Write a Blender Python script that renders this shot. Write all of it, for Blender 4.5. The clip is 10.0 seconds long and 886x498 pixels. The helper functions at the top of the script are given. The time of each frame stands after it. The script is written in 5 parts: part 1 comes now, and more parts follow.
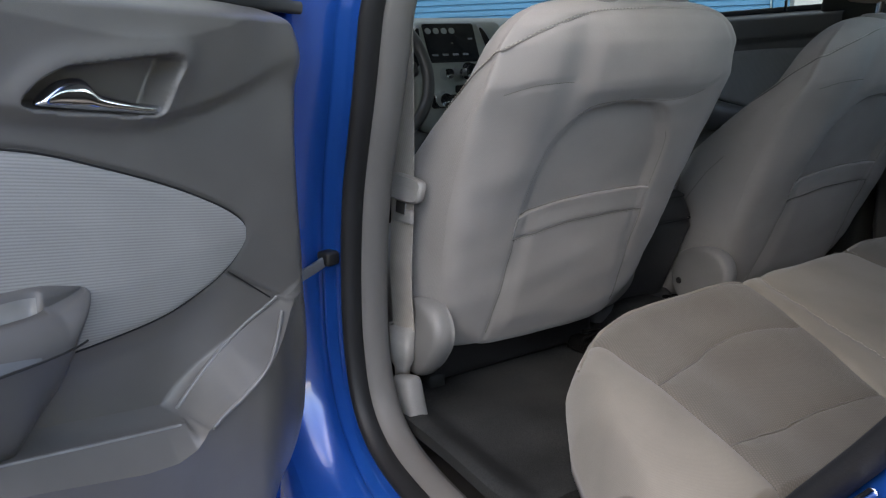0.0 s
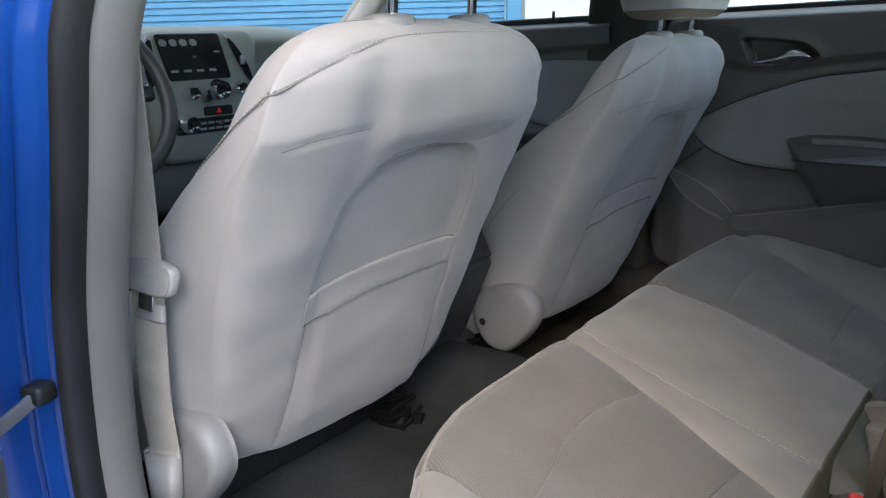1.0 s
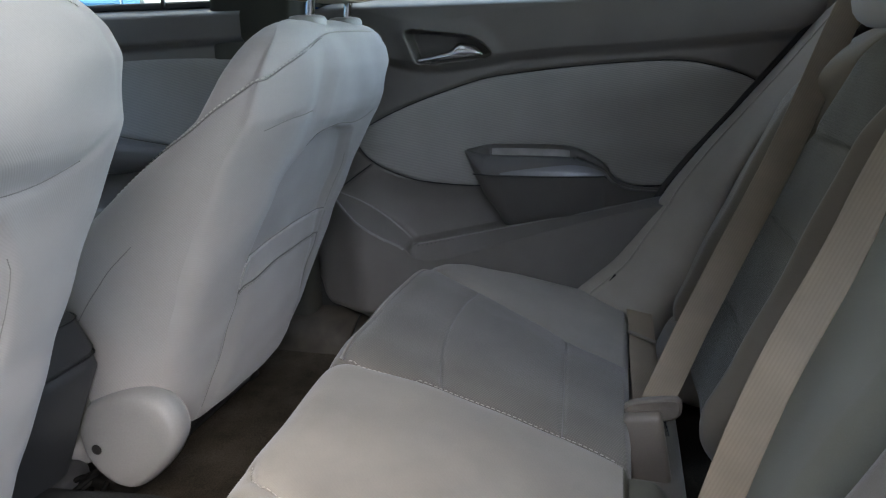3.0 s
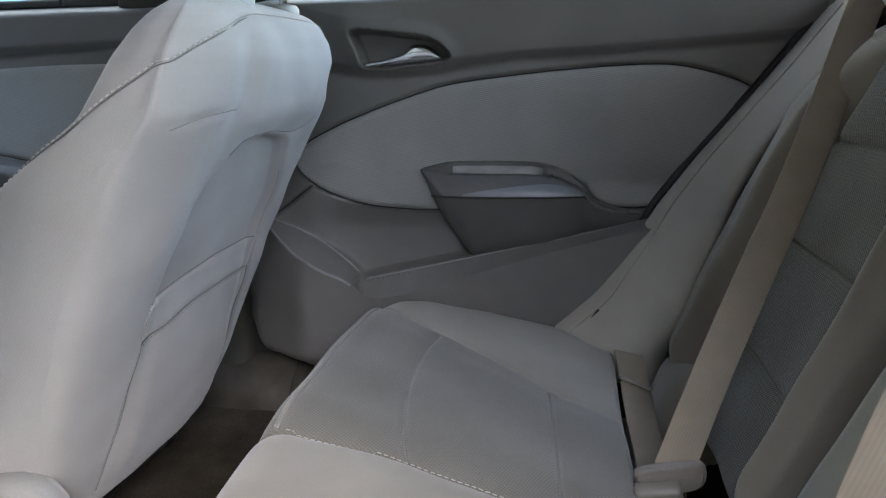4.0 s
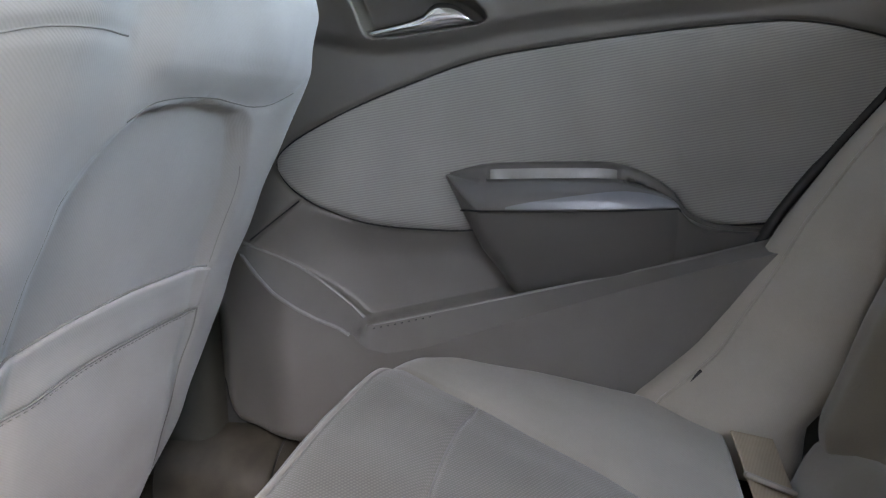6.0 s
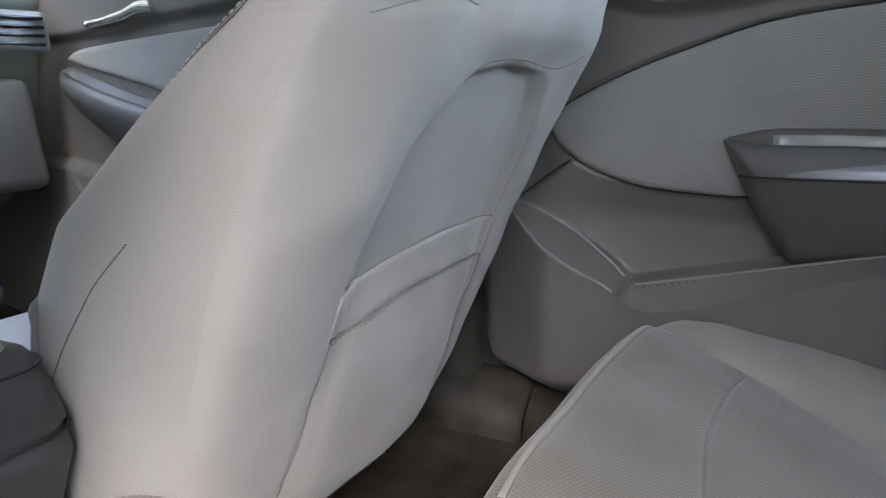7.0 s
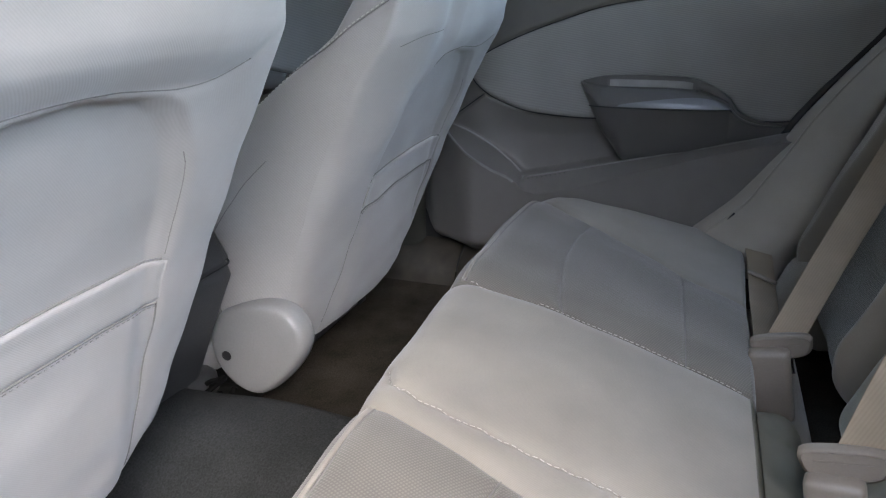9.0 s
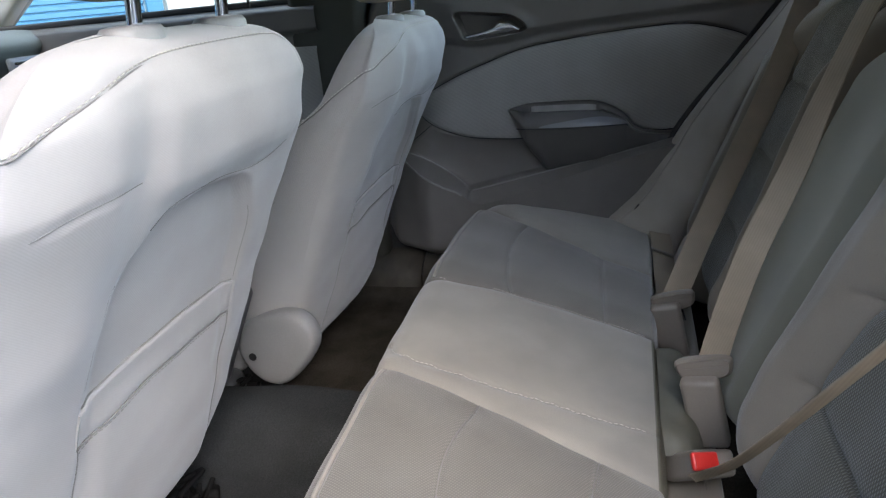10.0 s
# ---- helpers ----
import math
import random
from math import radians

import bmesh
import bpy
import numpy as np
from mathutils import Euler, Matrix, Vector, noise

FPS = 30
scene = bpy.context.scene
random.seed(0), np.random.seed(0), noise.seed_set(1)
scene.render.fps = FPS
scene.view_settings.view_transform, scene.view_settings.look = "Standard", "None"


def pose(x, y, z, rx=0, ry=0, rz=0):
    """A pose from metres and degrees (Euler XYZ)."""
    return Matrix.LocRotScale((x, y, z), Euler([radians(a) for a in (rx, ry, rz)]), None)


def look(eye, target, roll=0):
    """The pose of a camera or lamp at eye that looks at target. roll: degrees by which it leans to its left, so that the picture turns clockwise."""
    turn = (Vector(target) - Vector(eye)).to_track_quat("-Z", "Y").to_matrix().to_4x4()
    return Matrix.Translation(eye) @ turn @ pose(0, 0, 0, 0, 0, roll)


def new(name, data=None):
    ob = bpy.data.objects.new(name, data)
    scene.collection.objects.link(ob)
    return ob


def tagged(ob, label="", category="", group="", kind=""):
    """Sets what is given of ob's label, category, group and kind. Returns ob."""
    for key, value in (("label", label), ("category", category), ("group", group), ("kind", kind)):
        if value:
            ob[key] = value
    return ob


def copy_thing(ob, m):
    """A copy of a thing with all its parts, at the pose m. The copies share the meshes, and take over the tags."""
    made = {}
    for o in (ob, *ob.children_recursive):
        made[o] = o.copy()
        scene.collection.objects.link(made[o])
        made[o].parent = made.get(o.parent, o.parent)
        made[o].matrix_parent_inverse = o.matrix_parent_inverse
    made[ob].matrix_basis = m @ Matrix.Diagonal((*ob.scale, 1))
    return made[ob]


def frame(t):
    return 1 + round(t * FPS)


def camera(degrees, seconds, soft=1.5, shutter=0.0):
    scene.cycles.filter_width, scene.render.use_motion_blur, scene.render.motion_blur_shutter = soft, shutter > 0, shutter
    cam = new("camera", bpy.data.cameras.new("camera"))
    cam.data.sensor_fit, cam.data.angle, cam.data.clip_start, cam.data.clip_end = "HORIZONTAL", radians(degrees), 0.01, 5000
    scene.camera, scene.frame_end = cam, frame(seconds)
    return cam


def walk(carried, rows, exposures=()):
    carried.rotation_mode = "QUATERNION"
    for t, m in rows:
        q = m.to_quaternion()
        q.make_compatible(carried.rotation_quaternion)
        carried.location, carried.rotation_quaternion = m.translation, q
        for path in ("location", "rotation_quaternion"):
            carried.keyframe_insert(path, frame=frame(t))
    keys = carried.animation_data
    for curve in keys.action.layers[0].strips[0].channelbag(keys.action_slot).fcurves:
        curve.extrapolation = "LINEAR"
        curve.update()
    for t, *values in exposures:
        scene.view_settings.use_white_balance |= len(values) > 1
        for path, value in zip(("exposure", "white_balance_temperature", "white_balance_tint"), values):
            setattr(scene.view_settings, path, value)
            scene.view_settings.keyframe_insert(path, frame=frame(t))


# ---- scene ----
cam = camera(62.0, 10.0, 1.25)
PATH = [
    (0, (-1.206, -0.925, 0.907), (-0.219, 0.74, 0.405), -2.0),
    (0.5, (-1.126, -0.819, 0.936), (0.097, 0.678, 0.421), -2.0),
    (1, (-1.063, -0.687, 0.953), (0.402, 0.565, 0.419), -2.2),
    (1.5, (-1.02, -0.606, 0.958), (0.635, 0.369, 0.402), -2.1),
    (2, (-0.901, -0.552, 0.944), (0.848, 0.235, 0.378), -1.8),
    (2.5, (-0.787, -0.525, 0.942), (1.037, 0.065, 0.371), -1.5),
    (4, (-0.505, -0.426, 0.87), (1.419, -0.133, 0.412), -1.2),
    (4.5, (-0.413, -0.406, 0.846), (1.535, -0.139, 0.481), -1.3),
    (5, (-0.313, -0.375, 0.82), (1.645, -0.138, 0.487), -1.7),
    (6.5, (-0.169, -0.356, 0.779), (1.711, 0.222, 0.418), -1.8),
    (7, (-0.248, -0.319, 0.783), (1.488, 0.583, 0.364), -1.1),
    (7.5, (-0.367, -0.321, 0.776), (1.196, 0.8, 0.229), 0.5),
    (8, (-0.479, -0.348, 0.775), (1.048, 0.767, 0.122), 1.3),
    (8.5, (-0.602, -0.399, 0.82), (1.03, 0.548, 0.155), 0.6),
    (9, (-0.716, -0.431, 0.894), (1.058, 0.201, 0.221), -1.2),
    (9.5, (-0.862, -0.446, 0.944), (0.973, -0.027, 0.268), -3.4),
    (10, (-1.0, -0.49, 0.991), (0.821, 0.014, 0.334), -5.7),
]
EXPOSURES = [(0.0, 2.78, 8350, 12), (0.6, 3.55, 8150, 12), (1.0, 3.6, 8100, 11), (2.0, 3.6, 8050, 11), (2.5, 3.85, 8100, 11), (4.0, 4.75, 8300, 13), (5.2, 4.75, 8300, 14), (6.5, 5.5, 9400, 16), (7.0, 5.05, 8800, 15), (7.5, 4.8, 8200, 15), (8.0, 4.62, 7850, 14), (8.5, 4.42, 7800, 13), (9.0, 4.5, 7900, 12), (9.5, 4.36, 8000, 12), (10.0, 4.05, 7950, 11)]
walk(cam, [(t, look(eye, target, roll)) for t, eye, target, roll in PATH], EXPOSURES)

# ---- light ----
SUN_EL, SUN_AZ = 46.0, 236.0          # a veiled sun behind the car, on the open door's side
world = bpy.data.worlds.new("sky")
scene.world = world
world.use_nodes = True
sky = world.node_tree.nodes.new("ShaderNodeTexSky")
sky.sky_type, sky.sun_disc = "NISHITA", False
sky.sun_elevation, sky.sun_rotation = radians(SUN_EL), radians(SUN_AZ)
sky.air_density, sky.dust_density = 1.0, 0.6
world.node_tree.nodes["Background"].inputs["Strength"].default_value = 0.15
world.node_tree.links.new(sky.outputs[0], world.node_tree.nodes["Background"].inputs["Color"])
sun = new("sun", bpy.data.lights.new("sun", "SUN"))
sun.data.energy, sun.data.angle, sun.data.color = 0.12, radians(50), (1.0, 0.99, 0.98)
az, el = radians(SUN_AZ), radians(SUN_EL)
sun.matrix_world = look((0, 0, 9), (-math.sin(az) * math.cos(el), -math.cos(az) * math.cos(el), 9 - math.sin(el)))


# ---- materials ----
def material(name, color, rough=0.6, metal=0.0, grain=0.0, grain_scale=400.0, stain=0.12, stain_scale=9.0, coat=0.0, sheen=0.0, weave=0.0, weave_size=0.004, weave_dirs=(), spec=0.5, speckle=0.0):
    """A surface with large soft stains, a fine grain and, for cloth, a woven relief."""
    m = bpy.data.materials.new(name)
    m.use_nodes = True
    nt, ln = m.node_tree, m.node_tree.links.new
    b = nt.nodes["Principled BSDF"]
    b.inputs["Roughness"].default_value, b.inputs["Metallic"].default_value = rough, metal
    b.inputs["Coat Weight"].default_value, b.inputs["Sheen Weight"].default_value = coat, sheen
    b.inputs["Specular IOR Level"].default_value = spec
    co = nt.nodes.new("ShaderNodeTexCoord")
    big = nt.nodes.new("ShaderNodeTexNoise")
    big.inputs["Scale"].default_value, big.inputs["Detail"].default_value = stain_scale, 6.0
    ln(co.outputs["Object"], big.inputs["Vector"])
    ramp = nt.nodes.new("ShaderNodeValToRGB")
    ramp.color_ramp.elements[0].position, ramp.color_ramp.elements[1].position = 0.3, 0.72
    ramp.color_ramp.elements[0].color = (*[c * (1 - stain) for c in color], 1)
    ramp.color_ramp.elements[1].color = (*[min(1, c * (1 + stain * 0.6)) for c in color], 1)
    ln(big.outputs["Fac"], ramp.inputs["Fac"])
    last = ramp.outputs["Color"]
    fine = nt.nodes.new("ShaderNodeTexNoise")
    fine.inputs["Scale"].default_value, fine.inputs["Detail"].default_value = grain_scale, 3.0
    ln(co.outputs["Object"], fine.inputs["Vector"])
    mix = nt.nodes.new("ShaderNodeMix")
    mix.data_type, mix.blend_type = "RGBA", "OVERLAY"
    mix.inputs["Factor"].default_value = speckle or (0.10 if grain else 0.04)
    ln(last, mix.inputs["A"]), ln(fine.outputs["Fac"], mix.inputs["B"])
    last = mix.outputs["Result"]
    height = fine.outputs["Fac"]
    if weave:
        total = None
        for d in weave_dirs:
            dot = nt.nodes.new("ShaderNodeVectorMath")
            dot.operation = "DOT_PRODUCT"
            ln(co.outputs["Object"], dot.inputs[0])
            dot.inputs[1].default_value = [c * 6.2832 / weave_size for c in d]
            wob = nt.nodes.new("ShaderNodeMath")
            wob.operation = "MULTIPLY_ADD"
            ln(fine.outputs["Fac"], wob.inputs[0])
            wob.inputs[1].default_value = 0.9
            ln(dot.outputs["Value"], wob.inputs[2])
            sn = nt.nodes.new("ShaderNodeMath")
            sn.operation = "SINE"
            ln(wob.outputs[0], sn.inputs[0])
            mr = nt.nodes.new("ShaderNodeMapRange")
            mr.inputs["From Min"].default_value, mr.inputs["From Max"].default_value = -1.0, 0.7
            ln(sn.outputs[0], mr.inputs["Value"])
            if total is None:
                total = mr.outputs["Result"]
            else:
                ma = nt.nodes.new("ShaderNodeMath")
                ma.operation = "MULTIPLY"
                ln(total, ma.inputs[0]), ln(mr.outputs["Result"], ma.inputs[1])
                total = ma.outputs[0]
        mul = nt.nodes.new("ShaderNodeMix")
        mul.data_type, mul.blend_type = "RGBA", "MULTIPLY"
        mul.inputs["Factor"].default_value = weave
        gap = nt.nodes.new("ShaderNodeMapRange")
        gap.inputs["To Min"].default_value, gap.inputs["To Max"].default_value = 0.45, 1.25
        ln(total, gap.inputs["Value"])
        ln(last, mul.inputs["A"]), ln(gap.outputs["Result"], mul.inputs["B"])
        last, height = mul.outputs["Result"], total
    ln(last, b.inputs["Base Color"])
    if grain or weave:
        bump = nt.nodes.new("ShaderNodeBump")
        bump.inputs["Strength"].default_value, bump.inputs["Distance"].default_value = max(grain, weave * 0.7), 0.001
        ln(height, bump.inputs["Height"])
        ln(bump.outputs["Normal"], b.inputs["Normal"])
    return m


CLOTH = material("grey beige seat cloth", (0.31, 0.294, 0.282), 0.92, stain=0.13, stain_scale=6, sheen=0.25, weave=0.055, weave_size=0.0015, weave_dirs=((.62, .25, .78),), spec=0.15)
# cushion cloth browned for soiling and for the weaker light on its top
SOILSHADE = material("grey beige cushion cloth, soiled and darkened for shade", (0.214, 0.196, 0.170), 0.92, stain=0.2, stain_scale=7, sheen=0.25, weave=0.10, weave_size=0.0016, weave_dirs=((.6, .8, .2),), spec=0.15)
# brighter copy of the cushion cloth, with the bolster's light in its colour
BOLSTER = material("pinkish beige side cloth, brightened as lit", (0.31, 0.275, 0.238), 0.92, stain=0.16, stain_scale=8, sheen=0.25, weave=0.05, weave_size=0.0016, weave_dirs=((.6, .8, .2),), spec=0.15)
# backrest cloths: the shade of that corner is darkened into their colour
BACKCLOTH = material("brownish grey backrest cloth, darkened for shade", (0.175, 0.149, 0.118), 0.92, grain=0.4, grain_scale=850, stain=0.15, stain_scale=5, sheen=0.25, spec=0.15)
MIDBACK = material("olive grey smooth cloth, darkened for shade", (0.172, 0.165, 0.128), 0.8, grain=0.35, grain_scale=900, stain=0.14, stain_scale=6, sheen=0.2, spec=0.25)
# olive cloth with the cushion gap's shade darkened into it
FLAP = material("olive cloth darkened for the shade of the gap", (0.088, 0.083, 0.062), 0.6, grain=0.3, grain_scale=900, stain=0.2, stain_scale=14, spec=0.35)
KNIT = material("grey knitted mesh cloth", (0.146, 0.135, 0.118), 0.95, stain=0.12, sheen=0.2, weave=0.34, weave_size=0.0030, weave_dirs=((.45, .98, 0), (.85, -.35, 0)), spec=0.15)
# knit darkened for the shaded backrest as well
BACKKNIT = material("grey knitted back cloth, darkened for shade", (0.090, 0.084, 0.064), 0.95, stain=0.08, sheen=0.2, weave=0.72, weave_size=0.0042, weave_dirs=((1, 0, .62), (1, 0, -.62)), spec=0.15)
DOORKNIT = material("ribbed door cloth", (0.255, 0.248, 0.240), 0.95, stain=0.08, sheen=0.2, weave=0.27, weave_size=0.0031, weave_dirs=((0, .14, 1),), spec=0.15)
SIDEKNIT = material("ribbed side cloth", (0.31, 0.294, 0.282), 0.95, stain=0.06, sheen=0.2, weave=0.22, weave_size=0.0017, weave_dirs=((.2, .42, .90),), spec=0.15)
SEAM = material("dark seam thread", (0.185, 0.176, 0.166), 0.95, spec=0.1)
THREAD = material("pale stitching thread", (0.50, 0.468, 0.42), 0.8, grain=0.2)
STITCH = material("cushion stitching thread", (0.36, 0.335, 0.30), 0.85)
# paler copy of the door plastic: edge highlights put into the colour
LITPLASTIC = material("plastic paled for the light it catches", (0.20, 0.196, 0.19), 0.3, stain=0.2, stain_scale=30, spec=0.6)
PLASTIC = material("grained grey beige plastic", (0.123, 0.115, 0.107), 0.37, grain=0.25, grain_scale=1400, stain=0.14, spec=0.6)
TRIM = material("grained beige pillar plastic", (0.135, 0.128, 0.120), 0.55, grain=0.25, grain_scale=1400, stain=0.06)
# right pillar's trim, with the shadow it stands in put into the colour
PILLAR = material("olive grey pillar trim, darkened for shade", (0.045, 0.045, 0.038), 0.85, grain=0.3, grain_scale=700)
ARMSKIN = material("dark grained armrest plastic", (0.092, 0.088, 0.085), 0.42, grain=0.25, grain_scale=1400, stain=0.1, spec=0.45)
DARKPLASTIC = material("dark grey plastic", (0.042, 0.043, 0.045), 0.5, grain=0.25, grain_scale=1200, stain=0.15)
DASH = material("grey dashboard skin", (0.15, 0.165, 0.155), 0.6, grain=0.3, grain_scale=1000, stain=0.06)
BLACK = material("black rubber", (0.012, 0.012, 0.013), 0.55, grain=0.2, grain_scale=600, stain=0.3)
WHEELSKIN = material("dark wheel leather", (0.022, 0.023, 0.024), 0.5, grain=0.2)
WIRE = material("matt black wiring", (0.006, 0.006, 0.006), 0.9, spec=0.1)
GLOSS = material("glossy black panel", (0.008, 0.009, 0.011), 0.12, stain=0.0, coat=0.4)
CHROME = material("chrome", (0.75, 0.77, 0.80), 0.12, metal=1.0, stain=0.02)
SATIN = material("satin silver paint", (0.16, 0.168, 0.18), 0.34, metal=0.3, stain=0.05)
BLUE = material("blue metallic car paint", (0.003, 0.075, 0.36), 0.25, metal=0.2, stain=0.06, stain_scale=5, grain=0.04, grain_scale=3000, coat=0.9)
CARPET = material("dark brown grey carpet", (0.044, 0.037, 0.029), 1.0, grain=1.0, grain_scale=420, stain=0.4, stain_scale=14, spec=0.05, speckle=0.75)
MAT = material("dark grey floor mat", (0.030, 0.032, 0.033), 0.95, grain=1.0, grain_scale=420, stain=0.35, spec=0.1, speckle=0.75)
# one webbing and plastic twice: lit in front, darkened for shade behind
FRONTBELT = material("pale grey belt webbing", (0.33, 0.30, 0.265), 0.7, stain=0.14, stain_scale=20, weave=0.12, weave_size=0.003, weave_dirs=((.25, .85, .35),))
BELT = material("beige belt webbing, browned for shade", (0.225, 0.176, 0.124), 0.7, stain=0.14, stain_scale=20, weave=0.12, weave_size=0.003, weave_dirs=((.25, .85, .35),))
BUCKLE = material("beige buckle plastic, darkened for shade", (0.18, 0.153, 0.126), 0.45, grain=0.1, stain=0.1)
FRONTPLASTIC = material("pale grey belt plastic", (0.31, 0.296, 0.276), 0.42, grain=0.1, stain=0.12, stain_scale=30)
COVER = material("grey moulded hinge plastic", (0.22, 0.215, 0.21), 0.45, grain=0.1, stain=0.08)
RED = material("red release button", (0.62, 0.03, 0.025), 0.35, stain=0.05)
REDGLOW = material("red warning triangle", (0.8, 0.02, 0.03), 0.4)
LEATHER = material("tan headrest underside", (0.40, 0.33, 0.27), 0.7, grain=0.3)
HEADLINER = material("pale headliner cloth", (0.50, 0.48, 0.455), 0.95, grain=0.3)
# pale because the windscreen's light on the lid is put into the colour
LID = material("padded vinyl paled for windscreen light", (0.45, 0.48, 0.46), 0.5, grain=0.2, grain_scale=900, stain=0.05)
APILLAR = material("cream pillar plastic", (0.42, 0.39, 0.34), 0.6, grain=0.2)
TAG = material("black fabric tag", (0.01, 0.01, 0.01), 0.8)
ASPHALT = material("worn pale concrete", (0.17, 0.16, 0.145), 0.9, grain=0.6, grain_scale=120, stain=0.25, stain_scale=1.2)
SHUTTER = material("sky blue painted steel", (0.028, 0.15, 0.27), 0.45, stain=0.1, stain_scale=1.5, grain=0.05)
WHITEWALL = material("white rendered wall", (0.42, 0.43, 0.42), 0.85, stain=0.1, stain_scale=1.0, grain=0.3, grain_scale=60)
GREYWALL = material("dark grey of the sky-blocking walls", (0.13, 0.125, 0.12), 0.9, stain=0.2, stain_scale=0.8, grain=0.4, grain_scale=50)
MARK = material("pale printed marks", (0.11, 0.125, 0.13), 0.5)
KICK = material("scuffed brown sill plastic", (0.052, 0.045, 0.036), 0.6, grain=0.3, grain_scale=700, stain=0.3, stain_scale=25, spec=0.3)
STEEL = material("dark seat rail steel", (0.05, 0.05, 0.05), 0.45, metal=0.7, grain=0.3)

GLASS = bpy.data.materials.new("window glass")
GLASS.use_nodes = True
gt = GLASS.node_tree
gt.nodes.clear()
g_out = gt.nodes.new("ShaderNodeOutputMaterial")
g_mix, g_tr, g_gl = (gt.nodes.new("ShaderNode" + k) for k in ("MixShader", "BsdfTransparent", "BsdfGlossy"))
g_tr.inputs["Color"].default_value = (0.60, 0.65, 0.64, 1)
g_gl.inputs["Roughness"].default_value = 0.02
g_mix.inputs[0].default_value = 0.05
gt.links.new(g_tr.outputs[0], g_mix.inputs[1]), gt.links.new(g_gl.outputs[0], g_mix.inputs[2])
gt.links.new(g_mix.outputs[0], g_out.inputs["Surface"])


# ---- building helpers ----
def finish(name, me, mat, parent=None, label="", smooth=True, m=None):
    ob = new(name, me)
    me.materials.append(mat)
    if smooth:
        me.polygons.foreach_set("use_smooth", [True] * len(me.polygons))
    if parent is not None:
        ob.parent = parent
    if m is not None:
        ob.matrix_basis = m
    if label:
        ob["label"] = label
    return ob


def part(name, bm, mat, parent=None, label="", smooth=True, m=None):
    me = bpy.data.meshes.new(name)
    bmesh.ops.recalc_face_normals(bm, faces=bm.faces)
    bm.to_mesh(me)
    bm.free()
    return finish(name, me, mat, parent, label, smooth, m)


def empty(name, place=(0, 0, 0), **tags):
    ob = new(name)
    ob.location = place
    ob.empty_display_size = 0.05
    return tagged(ob, **tags)


def sheet(name, pts, mat, parent=None, label="", wrap_u=False, wrap_v=False, keep=None, caps=False, flip=False, m=None):
    """A smooth mesh over an array of points [u][v]; keep picks quads; caps closes both ends of wrapped rings."""
    pts = np.asarray(pts, float)
    nu, nv = pts.shape[:2]
    iu, iv = np.meshgrid(np.arange(nu if wrap_u else nu - 1), np.arange(nv if wrap_v else nv - 1), indexing="ij")
    if keep is not None:
        iu, iv = iu[keep], iv[keep]
    iu, iv = iu.ravel(), iv.ravel()
    ju, jv = (iu + 1) % nu, (iv + 1) % nv
    quads = np.stack([iu * nv + iv, ju * nv + iv, ju * nv + jv, iu * nv + jv], 1)
    if flip:
        quads = quads[:, ::-1]
    used = np.unique(quads)
    faces = np.searchsorted(used, quads).tolist()
    vs = pts.reshape(-1, 3)[used]
    if caps:
        back = {int(a): k for k, a in enumerate(used)}
        first, last = [back[k] for k in range(nv)], [back[(nu - 1) * nv + k] for k in range(nv)]
        faces += [first if flip else first[::-1], last[::-1] if flip else last]
    me = bpy.data.meshes.new(name)
    me.from_pydata(vs.tolist(), [], faces)
    me.update()
    ob = finish(name, me, mat, parent, label, True, m)
    if caps:
        for f in me.polygons[-2:]:
            f.use_smooth = False
    return ob


def spline(points, n, closed=False):
    """n points evenly along a Catmull-Rom curve through the points."""
    p = np.asarray(points, float)
    if closed:
        q = np.vstack([p[-1], p, p[0], p[1]])
    else:
        q = np.vstack([2 * p[0] - p[1], p, 2 * p[-1] - p[-2]])
    out = []
    for k in range(len(q) - 3):
        t = np.linspace(0, 1, 24, endpoint=False)[:, None]
        a, b, c, d = q[k:k + 4]
        out.append(0.5 * (2 * b + (c - a) * t + (2 * a - 5 * b + 4 * c - d) * t ** 2 + (3 * b - a - 3 * c + d) * t ** 3))
    out.append(q[-2:-1])
    out = np.vstack(out)
    s = np.r_[0, np.cumsum(np.linalg.norm(np.diff(out, axis=0), axis=1))]
    at = np.linspace(0, s[-1], n, endpoint=not closed)
    return np.stack([np.interp(at, s, out[:, k]) for k in range(out.shape[1])], 1)


def sweep(name, path, section, mat, parent=None, label="", closed=False, up=(0, 0, 1), m=None):
    """A section of (side, up) points swept along a path."""
    path, section = np.asarray(path, float), np.asarray(section, float)
    tan = np.roll(path, -1, 0) - np.roll(path, 1, 0)
    if not closed:
        tan[0], tan[-1] = path[1] - path[0], path[-1] - path[-2]
    tan /= np.linalg.norm(tan, axis=1)[:, None]
    side = np.cross(tan, np.asarray(up, float))
    side /= np.linalg.norm(side, axis=1)[:, None] + 1e-9
    top = np.cross(side, tan)
    pts = path[:, None] + side[:, None] * section[None, :, :1] + top[:, None] * section[None, :, 1:]
    return sheet(name, pts, mat, parent, label, wrap_u=closed, wrap_v=True, caps=not closed, m=m)


def ring(r, n=10, squash=1.0):
    a = np.linspace(0, 2 * math.pi, n, endpoint=False)
    return np.stack([r * np.cos(a), r * squash * np.sin(a)], 1)


def rounded(w, h, r, n=4):
    """A rounded rectangle's outline, w by h."""
    out = []
    for cx, cy, a0 in ((w / 2 - r, h / 2 - r, 0), (-w / 2 + r, h / 2 - r, 90), (-w / 2 + r, -h / 2 + r, 180), (w / 2 - r, -h / 2 + r, 270)):
        for k in range(n + 1):
            a = radians(a0 + 90 * k / n)
            out.append((cx + r * math.cos(a), cy + r * math.sin(a)))
    return np.array(out)


